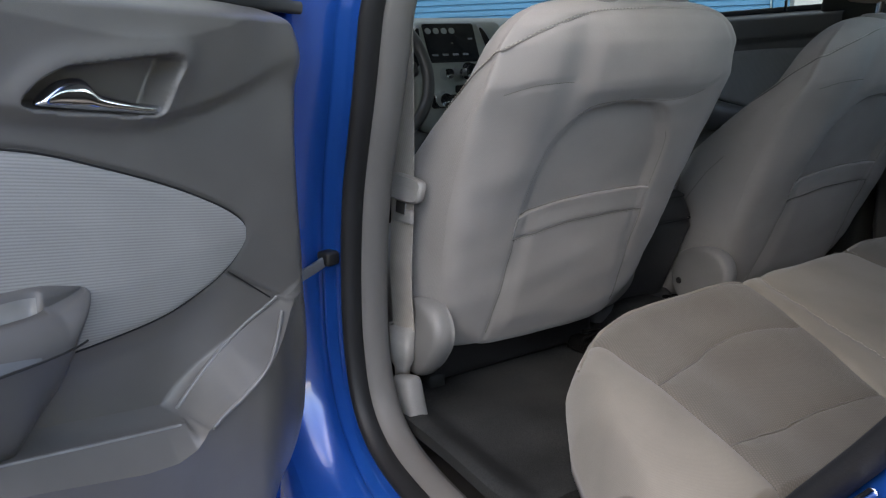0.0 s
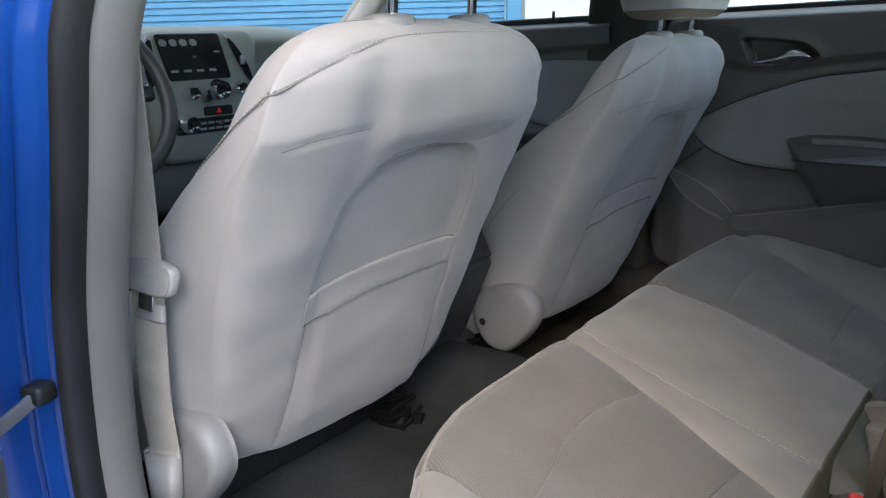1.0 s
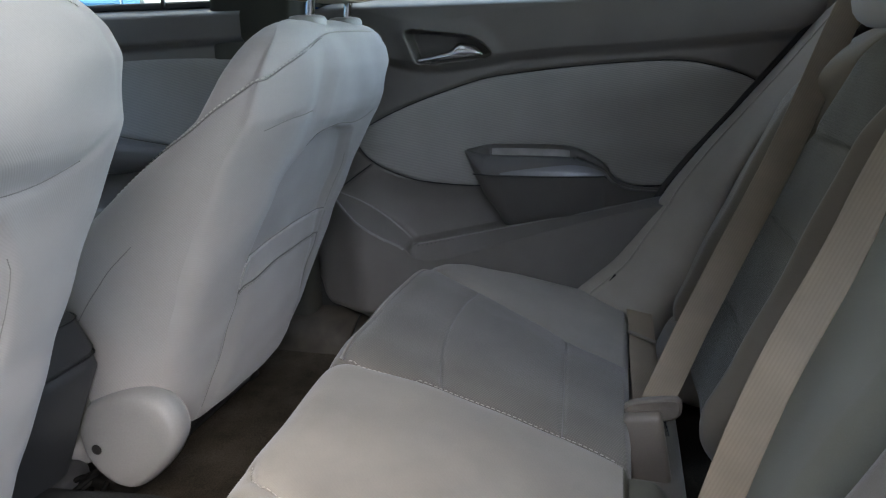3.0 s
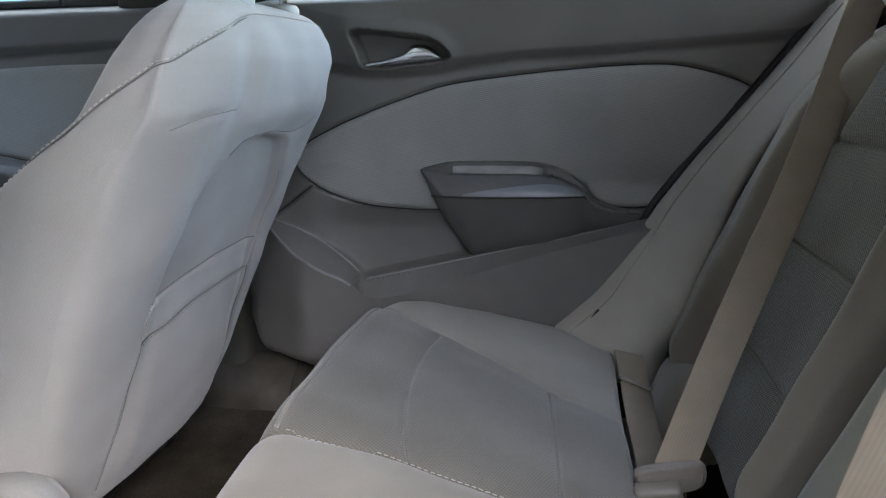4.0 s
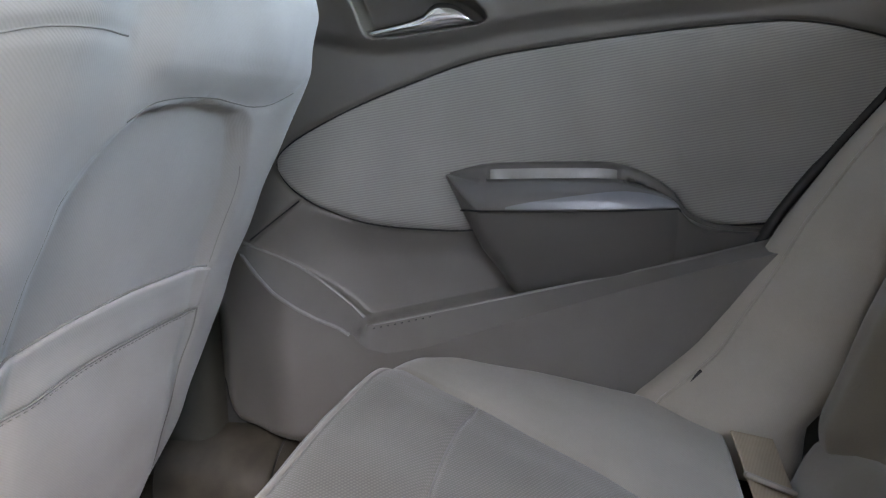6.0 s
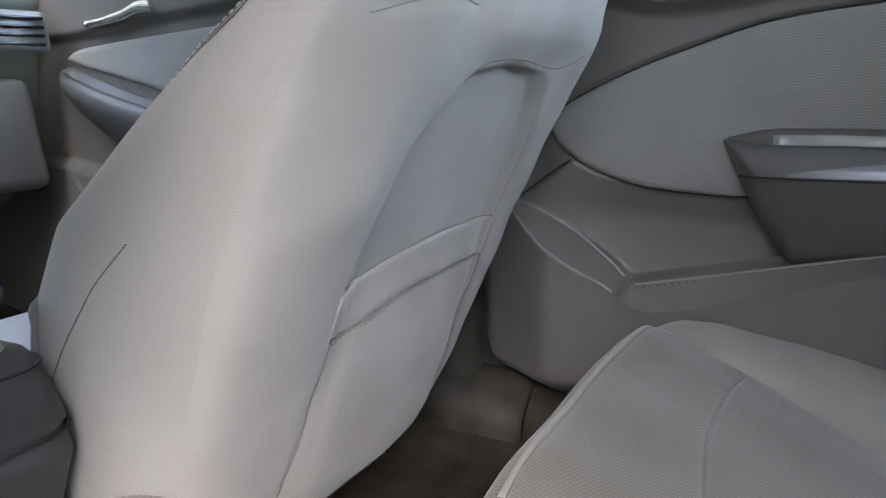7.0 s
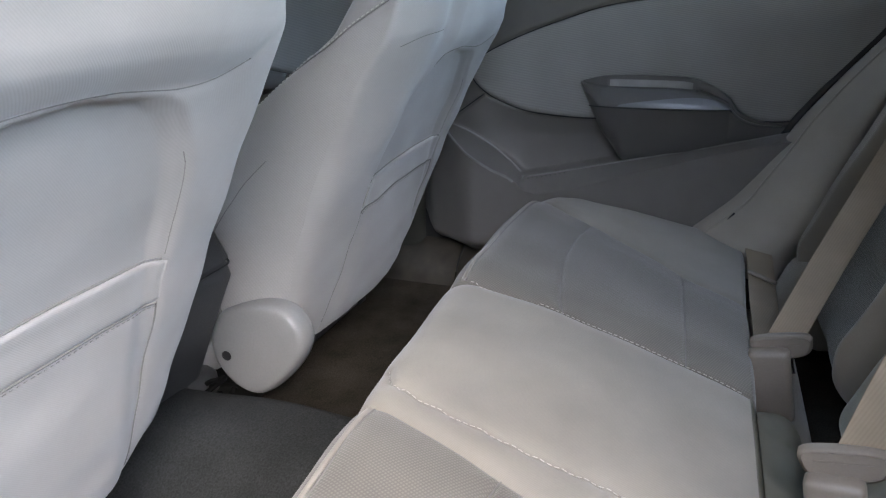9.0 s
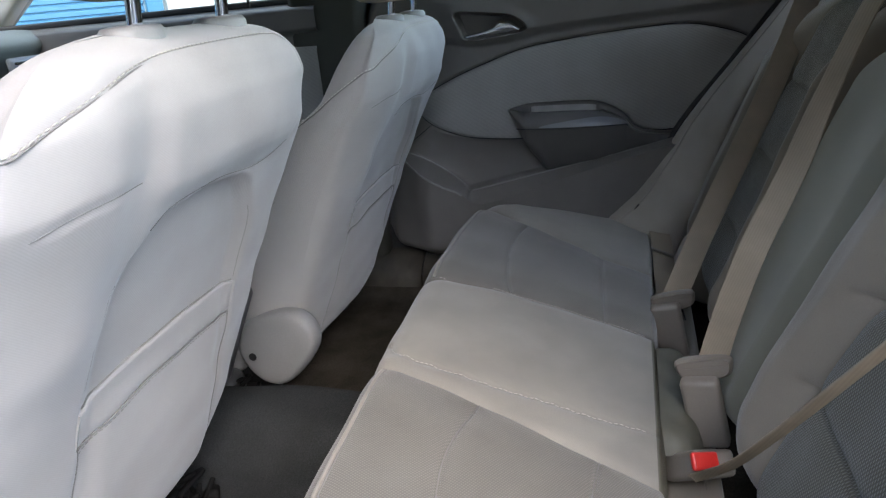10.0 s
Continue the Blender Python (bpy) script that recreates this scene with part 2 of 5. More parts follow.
def block(size, bevel=0.004, steps=2, at=(0, 0, 0), turn=(0, 0, 0), taper=None):
    bm = bmesh.new()
    bmesh.ops.create_cube(bm, size=1)
    for v in bm.verts:
        f = taper if (taper and v.co.z < 0) else 1
        v.co = Vector((v.co.x * size[0] * f, v.co.y * size[1] * f, v.co.z * size[2]))
    bmesh.ops.bevel(bm, geom=bm.edges[:], offset=bevel, segments=steps, profile=0.5, affect="EDGES")
    bmesh.ops.transform(bm, matrix=pose(*at, *turn), verts=bm.verts)
    return bm


def slab(outline, y0, y1, bevel=0.004, axis="y"):
    """A plate cut to an outline of (a, b) points, from y0 to y1 along an axis, with rounded rims."""
    o = np.asarray(outline, float)
    mid = o.mean(0)
    rows = []
    sgn = 1 if y1 > y0 else -1
    for inset, d in ((1, y0), (0.3, y0 + sgn * bevel * 0.3), (0, y0 + sgn * bevel), (0, y1 - sgn * bevel), (0.3, y1 - sgn * bevel * 0.3), (1, y1)):
        v = o - mid
        q = o - v / (np.linalg.norm(v, axis=1)[:, None] + 1e-9) * bevel * inset
        k = np.full(len(q), d)
        rows.append(np.stack({"y": [q[:, 0], k, q[:, 1]], "x": [k, q[:, 0], q[:, 1]], "z": [q[:, 0], q[:, 1], k]}[axis], 1))
    return np.array(rows)


def plate(name, outline, y0, y1, mat, parent=None, label="", bevel=0.004, axis="y", m=None):
    return sheet(name, slab(outline, y0, y1, bevel, axis), mat, parent, label, wrap_v=True, caps=True, m=m)


def smooth01(a, b, x):
    t = np.clip((x - a) / (b - a), 0, 1)
    return t * t * (3 - 2 * t)


def near(path, x, y):
    """The distance of each (x, y) from a polyline."""
    path = np.asarray(path, float)
    best = np.full(np.shape(x), 9.0)
    for a, b in zip(path[:-1], path[1:]):
        d = b - a
        t = np.clip(((x - a[0]) * d[0] + (y - a[1]) * d[1]) / (d @ d + 1e-12), 0, 1)
        best = np.minimum(best, np.hypot(x - a[0] - t * d[0], y - a[1] - t * d[1]))
    return best


def inside(poly, x, y):
    poly = np.asarray(poly, float)
    hit = np.zeros(np.shape(x), bool)
    for (ax, ay), (bx, by) in zip(poly, np.roll(poly, -1, 0)):
        cross = ((ay > y) != (by > y)) & (x < (bx - ax) * (y - ay) / (by - ay + 1e-12) + ax)
        hit ^= cross
    return hit


def stitches(name, path, normal, mat, parent, length=0.0045, gap=0.003, r=0.0011):
    """A row of short raised stitches along a path of points, in one mesh."""
    path = np.asarray(path, float)
    s = np.r_[0, np.cumsum(np.linalg.norm(np.diff(path, axis=0), axis=1))]
    vs, fs = [], []
    at = 0.0
    nrm = np.asarray(normal, float)
    while at + length < s[-1]:
        a = np.array([np.interp(at, s, path[:, k]) for k in range(3)])
        b = np.array([np.interp(at + length, s, path[:, k]) for k in range(3)])
        t = (b - a) / np.linalg.norm(b - a)
        side = np.cross(t, nrm)
        side /= np.linalg.norm(side)
        up = np.cross(side, t)
        base = len(vs)
        for f, w in ((0, 0.4), (0.25, 1), (0.75, 1), (1, 0.4)):
            c = a + (b - a) * f
            vs += [c + side * r * w - up * r * 0.5, c + up * r * w, c - side * r * w - up * r * 0.5]
        for k in range(3):
            for j in range(3):
                fs.append((base + 3 * k + j, base + 3 * k + (j + 1) % 3, base + 3 * k + 3 + (j + 1) % 3, base + 3 * k + 3 + j))
        at += length + gap
    me = bpy.data.meshes.new(name)
    me.from_pydata([tuple(v) for v in vs], [], fs)
    return finish(name, me, mat, parent)


# ---- ground and surroundings ----
def ground():
    n = 40
    a = np.linspace(-1, 1, n)
    xs = np.sign(a) * np.abs(a) ** 3 * 300
    pts = np.array([[(x, y, 0.0) for y in xs] for x in xs])
    return tagged(sheet("ground", pts, ASPHALT, flip=False), "pale worn concrete yard", "ground", kind="structure")


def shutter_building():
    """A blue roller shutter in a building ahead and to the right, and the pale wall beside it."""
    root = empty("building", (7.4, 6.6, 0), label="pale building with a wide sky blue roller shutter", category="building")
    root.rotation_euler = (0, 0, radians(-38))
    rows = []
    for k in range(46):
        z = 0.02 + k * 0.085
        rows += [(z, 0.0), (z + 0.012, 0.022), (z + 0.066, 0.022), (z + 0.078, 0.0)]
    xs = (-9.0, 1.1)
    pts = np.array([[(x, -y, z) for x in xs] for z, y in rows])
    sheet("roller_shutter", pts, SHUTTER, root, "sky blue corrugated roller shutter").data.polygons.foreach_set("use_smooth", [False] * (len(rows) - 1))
    # unseen length and height added here to block sky from the right windows
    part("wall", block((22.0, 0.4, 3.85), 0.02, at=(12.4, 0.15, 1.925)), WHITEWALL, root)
    part("sky_block_upper", block((32.6, 0.5, 11.0), 0.03, at=(7.1, 0.2, 9.37)), WHITEWALL, root)
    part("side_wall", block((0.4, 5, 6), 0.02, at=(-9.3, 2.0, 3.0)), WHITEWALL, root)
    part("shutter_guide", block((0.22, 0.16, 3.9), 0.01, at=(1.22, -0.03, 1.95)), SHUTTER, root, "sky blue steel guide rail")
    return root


def sky_block_walls():
    """Unseen plain walls, added on the open door's side and ahead to block skylight."""
    w = part("sky_block_west", block((0.4, 26, 3.0), .03, at=(-7.0, -13.6, 1.5)), GREYWALL)
    tagged(w, "unseen grey wall added to block the sky", "wall", kind="structure")
    v = part("sky_block_north", block((8.0, 0.4, 9.0), .03, at=(-3.3, 8.0, 4.5)), GREYWALL)
    tagged(v, "unseen grey wall added to block the sky", "wall", kind="structure")
    u = part("sky_block_side", block((1.0, 9.0, 4.4), .03, at=(-5.6, 3.9, 2.2)), GREYWALL)
    return tagged(u, "unseen grey wall added to block the sky beside the car", "wall", kind="structure")


ground()
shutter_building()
sky_block_walls()


# ---- front seats ----
SEAT_Z = np.array([.400, .41, .45, .50, .55, .60, .66, .72, .80, .866, .92, .945, .962, .974, .981, .984])
SEAT = {"wr": [.150, .172, .208, .222, .231, .235, .241, .244, .248, .246, .233, .215, .194, .165, .130, .070],
        "yb": [.112, .102, .086, .066, .046, .026, .002, -.026, -.066, -.104, -.120, -.121, -.117, -.107, -.093, -.078],
        "wb": [.190, .215, .250, .256, .259, .261, .263, .263, .258, .248, .232, .217, .196, .167, .132, .072],
        "yf": [.180, .200, .215, .225, .232, .230, .215, .180, .085, .000, -.030, -.045, -.055, -.062, -.066, -.070],
        "yc": [.190, .200, .195, .175, .150, .135, .115, .085, .040, -.004, -.022, -.030, -.038, -.047, -.056, -.066]}


def panel_half(z):
    return np.interp(z, [.40, .45, .54, .67, .72, .765, .792, .811, .825, .833], [.152, .148, .141, .141, .138, .128, .114, .098, .076, .0])


PANEL_X = .010                                   # the rear panel sits a little inboard
YOKE_L = [(-.262, .835), (-.25, .845), (-.227, .854), (-.19, .864), (-.15, .867), (-.115, .867)]
YOKE_R = [(-.086, .817), (-.062, .829), (-.02, .834), (.03, .8345), (.062, .832), (.10, .829), (.14, .832), (.177, .843), (.24, .872)]
VALLEY_Z, VALLEY_X = [.60, .67, .72, .765, .80, .85, .90, .956], [-.131, -.131, -.128, -.118, -.110, -.114, -.112, -.104]     # soft valley beside the left wing
TOPSEAM = [(-.262, .875), (-.238, .908), (-.216, .922), (-.187, .936), (-.148, .948), (-.104, .959), (-.05, .964), (.05, .966), (.14, .964), (.19, .950), (.222, .91), (.235, .87)]


def seat_back_points(rows=290):
    z = np.interp(np.linspace(0, 1, rows), [0, .93, 1], [.400, .955, .984])
    v = {k: np.interp(z, SEAT_Z, SEAT[k]) for k in SEAT}
    for k in v:                                     # soften the polyline profiles
        for _ in range(6):
            v[k][1:-1] = (v[k][:-2] + 2 * v[k][1:-1] + v[k][2:]) / 4
    counts = [50, 50, 24, 10, 8, 6, 6, 8, 12]
    out = []
    for i in range(rows):
        wr, yb, wb, yf, yc = (v[k][i] for k in ("wr", "yb", "wb", "yf", "yc"))
        d = yf - yb
        half = np.array([(0, yb), (.45 * wr, yb + .001), (.80 * wr, yb + .006), (wr, yb + .022), (wr + .6 * (wb - wr), yb + .30 * d + .010),
                         (wb, yb + .68 * d), (wb - .012, yf - .004), (wb - .045, yf - .006), (.5 * wb, (yc + .02 + yf) / 2 if yf > yc else yc), (0, yc)])
        q = np.vstack([half[1] * (-1, 1), half, half[-2] * (-1, 1)])
        pts = []
        for k, n in enumerate(counts):
            t = np.linspace(0, 1, n, endpoint=False)[:, None]
            a, b, c, e = q[k:k + 4]
            pts.append(0.5 * (2 * b + (c - a) * t + (2 * a - 5 * b + 4 * c - e) * t ** 2 + (3 * b - a - 3 * c + e) * t ** 3))
        pts.append(half[-1:])
        pts = np.vstack(pts)
        full = np.vstack([pts, pts[-2:0:-1] * (-1, 1)])
        out.append(np.c_[full, np.full(len(full), z[i])])
    p = np.array(out)
    x, y, zz = p[..., 0], p[..., 1], p[..., 2]
    nrear = sum(counts[:3])
    rear = np.zeros(p.shape[1])
    rear[:nrear + 10] = 1
    rear[-(nrear + 9):] = 1
    rear = rear[None, :]
    into = panel_half(zz) - np.abs(x - PANEL_X)
    recess = smooth01(-.006, .020, into) * smooth01(.840, .829, zz) * smooth01(.50, .70, zz) * .014
    bulge = -.009 * smooth01(.830, .856, zz) * smooth01(.968, .885, zz) * smooth01(.200, .11, x) * smooth01(-.112, -.070, x)
    d = np.interp(zz, VALLEY_Z, VALLEY_X) - x
    bulge -= .0085 * smooth01(-.002, .050, d) * smooth01(.125, .055, d) * smooth01(.62, .74, zz) * smooth01(.972, .90, zz)
    pouch = -.008 * smooth01(0, .04, into) * smooth01(.66, .62, zz) * smooth01(.40, .46, zz)
    groove = lambda d, deep=.004, wide=.0024: deep * np.exp(-(d / wide) ** 2)
    cuts = groove(into, .0022, .006) * (zz < .833)
    for line in (YOKE_L, YOKE_R, TOPSEAM):
        cuts = np.maximum(cuts, groove(near(line, x, zz), .0020, .006) * smooth01(.235, .20, np.abs(x)))
    soft = .0014 * np.sin(zz * 61 + x * 17) * np.sin(x * 43 - zz * 23) + .0022 * np.sin(zz * 23 + 1.3) * np.sin(x * 19 + zz * 31)
    p[..., 1] += rear * (recess + bulge + pouch + cuts + soft)
    return p, nrear


def rear_surface(p, nrear):
    """A function that gives the y of the seat's rear face at (x, z)."""
    zs = p[:, 0, 2]
    idx = np.r_[np.arange(p.shape[1] - nrear - 8, p.shape[1]), np.arange(0, nrear + 9)]

    def at(x, z):
        i = int(np.clip(np.searchsorted(zs, z), 1, len(zs) - 1))
        f = float(np.clip((z - zs[i - 1]) / (zs[i] - zs[i - 1]), 0, 1))
        y = []
        for r in (p[i - 1, idx], p[i, idx]):
            o = np.argsort(r[:, 0])
            y.append(float(np.interp(x, r[o, 0], r[o, 1])))
        return y[0] + (y[1] - y[0]) * f
    return at


def front_seat():
    root = empty("front_seat", (-.376, 0, 0), label="grey beige cloth front seat with a rear map pocket", category="car seat", group="front seats")
    p, nrear = seat_back_points()
    ring_n = p.shape[1]
    col = np.arange(ring_n)
    side = ((col >= nrear + 4) & (col < nrear + 25)) | ((col < ring_n - nrear - 4) & (col >= ring_n - nrear - 25))
    low = (p[:-1, 0, 2] > .46) & (p[:-1, 0, 2] < .875)
    knit = low[:, None] & side[None]
    back = sheet("backrest", p, CLOTH, root, wrap_v=True, keep=~knit, flip=True)
    for s in (0, 1):
        half = (col < ring_n // 2) if s == 0 else (col >= ring_n // 2)
        sheet("side_panel", p, SIDEKNIT, back, "finely ribbed cloth side panel", wrap_v=True, keep=knit & half[None], flip=True)
    at = rear_surface(p, nrear)
    # the padded band along the pocket's mouth: proud at its upper edge, sewn down along its lower one
    mid_z = lambda x: .6545 - .020 * max(0.0, (.02 - x) / .155) ** 1.8 - .003 * max(0.0, (x - .09) / .06) ** 2
    band = []
    for x in np.linspace(-.136, .153, 76):
        end = float(smooth01(-.136, -.124, x) * smooth01(.153, .141, x))
        prof = [(-.021, -.003), (-.0205, .0006), (-.018, .0022), (-.010, .0040), (0, .0046), (.010, .0054), (.0175, .0060), (.0208, .0050), (.0222, .0020), (.0215, -.003)]
        lift = .45 + .55 * end
        row = [(x, at(x, mid_z(x) + dz * (.90 + .10 * end)) - d * (lift if d > 0 else 1), mid_z(x) + dz * (.90 + .10 * end)) for dz, d in prof]
        band.append(row)
    sheet("pocket_band", band, CLOTH, back, "padded cloth band along the map pocket", wrap_v=True, caps=True)
    mouth = [(x, at(x, mid_z(x) - .0222) - .0008, mid_z(x) - .0222) for x in np.linspace(-.134, .150, 60)]
    sweep("pocket_seam", mouth, ring(.0009, 6), SEAM, back)
    stitches("stitching", [(x, y - .0014, z - .0022) for x, y, z in mouth], (0, -1, 0), SEAM, back, length=.004, gap=.002, r=.0004)
    # dark line that paints the shadow above the band
    sweep("pocket_mouth_shade", [(x, at(x, mid_z(x) + .0228) - .0006, mid_z(x) + .0228) for x in np.linspace(-.130, .148, 60)], ring(.0012, 6), SEAM, back, "dark line painting the shadow at the map pocket's mouth")
    # stitching over the shoulders
    rows_z = p[:, 0, 2]

    def flank_at(y, z, side=-1):
        r = p[int(np.searchsorted(rows_z, z))]
        r = r[r[:, 0] * side > .12]
        return r[np.argmin(np.abs(r[:, 1] - y))] + np.array((side * .0012, -.0006, .0004))
    flank = [flank_at(y, z) for y, z in ((.12, .772), (.075, .806), (.035, .835), (.0, .858), (-.027, .876), (-.048, .888), (-.070, .902), (-.086, .911))]
    flank = [q + np.array((-.0016, -.0010, .0010)) for q in flank] + [np.array((-.2315, at(-.2315, .9165) - .003, .9175))]
    top = [np.array((x, at(x, z) - .0014, z)) for x, z in spline([(x, z + .002) for x, z in TOPSEAM[2:-2]], 70)]
    line3 = spline(np.array(flank + top[2::5]), 190)
    nrm = (-.35, -.9, .3)
    stitches("stitching", line3, nrm, THREAD, back, length=.0048, gap=.0022, r=.0007)
    sweep("seam", [q + np.array((0, .0012, -.0030)) for q in line3], ring(.0008, 6), SEAM, back, "thin dark seam")
    # seams beside the pocket, broken by the band
    for s in (-1, 1):
        for z0, z1, r in ((.43, .630, .0010), (.678, .775, .0005)):
            zz = np.linspace(z0, z1, 60)
            line = [(PANEL_X + s * float(panel_half(z)), at(PANEL_X + s * float(panel_half(z)), z) + .0003, z) for z in zz]
            sweep("panel_seam", line, ring(r, 6), SEAM, back, "thin seam beside the map pocket")
            stitches("stitching", [(x + s * .0024, y - .0003, z) for x, y, z in line if z < .78], (0, -1, 0), CLOTH, back, length=.0035, gap=.0025, r=.0007)
    for line in (YOKE_L[2:], YOKE_R[:-1]):
        sweep("seam", [(x, at(x, z) + .0003, z) for x, z in spline(line, 110)], ring(.0007, 6), SEAM, back, "thin dark seam")
    # a seam down each flank and stitching along its front edge
    for s in (-1, 1):
        seam, edge = [], []
        for z, y in zip(*[np.interp(np.linspace(0, 1, 60), np.linspace(0, 1, 7), v) for v in ((.47, .55, .595, .635, .667, .72, .92), (.195, .206, .195, .171, .139, .084, -.115))]):
            r = p[int(np.searchsorted(rows_z, z))]
            r = r[(r[:, 0] * s > .15) & (r[:, 1] < float(np.interp(z, SEAT_Z, SEAT["yf"])) - .004)]
            q = r[np.argmin(np.abs(r[:, 1] - y))]
            seam.append(q + np.array((s * .0006, 0, 0)))
            e = r[np.argmax(r[:, 1])]
            edge.append(e + np.array((s * .0012, .001, 0)))
        seam = spline(np.array(seam)[:50:6], 80)
        sweep("flank_seam", seam, ring(.0005, 6), SEAM, back, "thin seam along the flank")
        sweep("edge_piping", spline(np.array(edge)[::5], 90), ring(.0036, 8), CLOTH, back, "cloth piping along the front edge")
    # covers over the hinge of the backrest
    cover = spline([(.200, .490), (.155, .512), (.105, .517), (.068, .500), (.052, .465), (.062, .430), (.098, .385), (.140, .356), (.182, .362), (.216, .398), (.224, .445)], 60, True)
    cover = cover.mean(0) + (cover - cover.mean(0)) * .93
    for s in (-1, 1):
        rows = []
        c = cover.mean(0)
        shift = np.array((.055, .012) if s > 0 else (0, 0))
        for x, k in ((.226, .93), (.238, 1.0), (.248, 1.0), (.2545, .985), (.260, .955), (.2645, .905), (.267, .83), (.268, .6), (.268, .02)):
            q = c + (cover - c) * k + shift
            rows.append(np.c_[np.full(len(q), s * (x - (.020 if s > 0 else 0))), q])
        hinge = sheet("hinge_cover", rows, COVER, root, "smooth grey plastic hinge cover", wrap_v=True, caps=True, flip=s > 0)
        bolt = [[(s * (x - (.020 if s > 0 else 0)), .187 + shift[0] + r * math.cos(a), .423 + shift[1] + r * math.sin(a)) for a in np.linspace(0, 6.283, 14, endpoint=False)] for x, r in ((.262, .0075), (.2690, .0075), (.2692, .0070), (.2692, .0002))]
        sheet("bolt_hole", bolt, BLACK, hinge, wrap_v=True)
    # cushion
    rows = []
    for y, hw, z0, z1 in ((.19, .20, .40, .46), (.21, .235, .39, .48), (.25, .25, .36, .50), (.40, .255, .34, .515), (.55, .25, .34, .53), (.62, .24, .35, .525), (.65, .215, .36, .50)):
        o = rounded(2 * hw, z1 - z0, .05, 6)
        o[:, 1] += (z0 + z1) / 2
        o[:, 1] += np.where(o[:, 1] > (z0 + z1) / 2, .03 * (np.abs(o[:, 0]) / hw) ** 4 - .02 * (1 - (np.abs(o[:, 0]) / hw) ** 2), 0)
        rows.append(np.c_[o[:, 0], np.full(len(o), y), o[:, 1]])
    sheet("seat_cushion", rows, CLOTH, root, wrap_v=True, caps=True)
    # black block added to stop light and hold the shade under the cushion
    part("under_seat_block", block((.40, .42, .09), .02, at=(0, .40, .355)), BLACK, root, "black block added to darken the space under the cushion")
    for s in (-1, 1):
        part("seat_rail", block((.035, .46, .03), .006, at=(s * .19, .42, .315)), STEEL, root, "dark steel sliding rail")
    # headrest
    for x in (-.050, .096):
        sweep("post", spline([(x, -.075, .95), (x, -.082, 1.00), (x, -.090, 1.08)], 8), ring(.0065, 12), CHROME, root, "chrome headrest post", up=(0, 1, 0))
        g = [[(x + r * 1.35 * math.cos(a), -.076 + r * math.sin(a), z) for a in np.linspace(0, 6.283, 20, endpoint=False)] for z, r in ((.966, .025), (.983, .025), (.9875, .022), (.989, .015), (.988, .007))]
        sheet("post_guide", g, COVER, root, "pale oval post guide", wrap_v=True)
    rows = []
    for z, hw, y0, y1 in ((1.024, .085, -.105, -.045), (1.028, .115, -.125, -.03), (1.040, .130, -.137, -.018), (1.08, .138, -.148, -.008), (1.14, .138, -.152, -.012), (1.19, .128, -.148, -.025), (1.212, .10, -.135, -.045), (1.218, .06, -.12, -.06)):
        o = rounded(2 * hw, y1 - y0, min(.035, (y1 - y0) * .42), 5)
        rows.append(np.c_[o[:, 0] + .023, o[:, 1] + (y0 + y1) / 2, np.full(len(o), z - .014)])
    sheet("headrest", rows[2:], CLOTH, root, wrap_v=True, caps=True)
    sheet("headrest_base", rows[:3], LEATHER, root, "tan underside of the headrest", wrap_v=True, caps=True)
    return root


driver = front_seat()
passenger = copy_thing(driver, pose(.345, 0, -.027))


# ---- rear bench ----
L_IN = [(-.165, -.150), (-.190, -.260), (-.212, -.335), (-.252, -.447), (-.285, -.56)]
L_OUT = [(-.545, -.168), (-.551, -.334), (-.560, -.430), (-.575, -.56)]
R_IN = [(.147, -.128), (.158, -.283), (.140, -.441), (.122, -.505), (.10, -.56)]
R_OUT = [(.60, -.135), (.578, -.180), (.53, -.262), (.47, -.39), (.44, -.445), (.40, -.56)]
L_MID = [(-.10, -.150), (-.128, -.165), (-.142, -.20), (-.152, -.296), (-.163, -.507), (-.168, -.56)]
ARC_R = spline([(.156, -.284), (.22, -.268), (.34, -.252), (.45, -.254), (.527, -.264)], 30)
ARC_L = spline([(-.552, -.334), (-.45, -.305), (-.40, -.290), (-.32, -.283), (-.20, -.296)], 30)
CROSS_R = [(.142, -.440), (.30, -.432), (.448, -.424)]
CROSS_L = [(-.252, -.447), (-.40, -.440), (-.563, -.45)]


def cushion_front(x):
    return np.interp(x, [-.72, -.68, -.65, -.61, -.54, -.45, -.30, -.10, .15, .42, .56, .62, .66, .70], [-.46, -.37, -.285, -.225, -.178, -.156, -.147, -.134, -.124, -.122, -.132, -.155, -.20, -.30])


def along(line, y):
    q = np.asarray(line, float)
    return np.interp(-np.asarray(y), -q[:, 1], q[:, 0])


BACK_Y, BACK_Z, RAKE = -.645, .50, .40       # the plane of the rear backrest


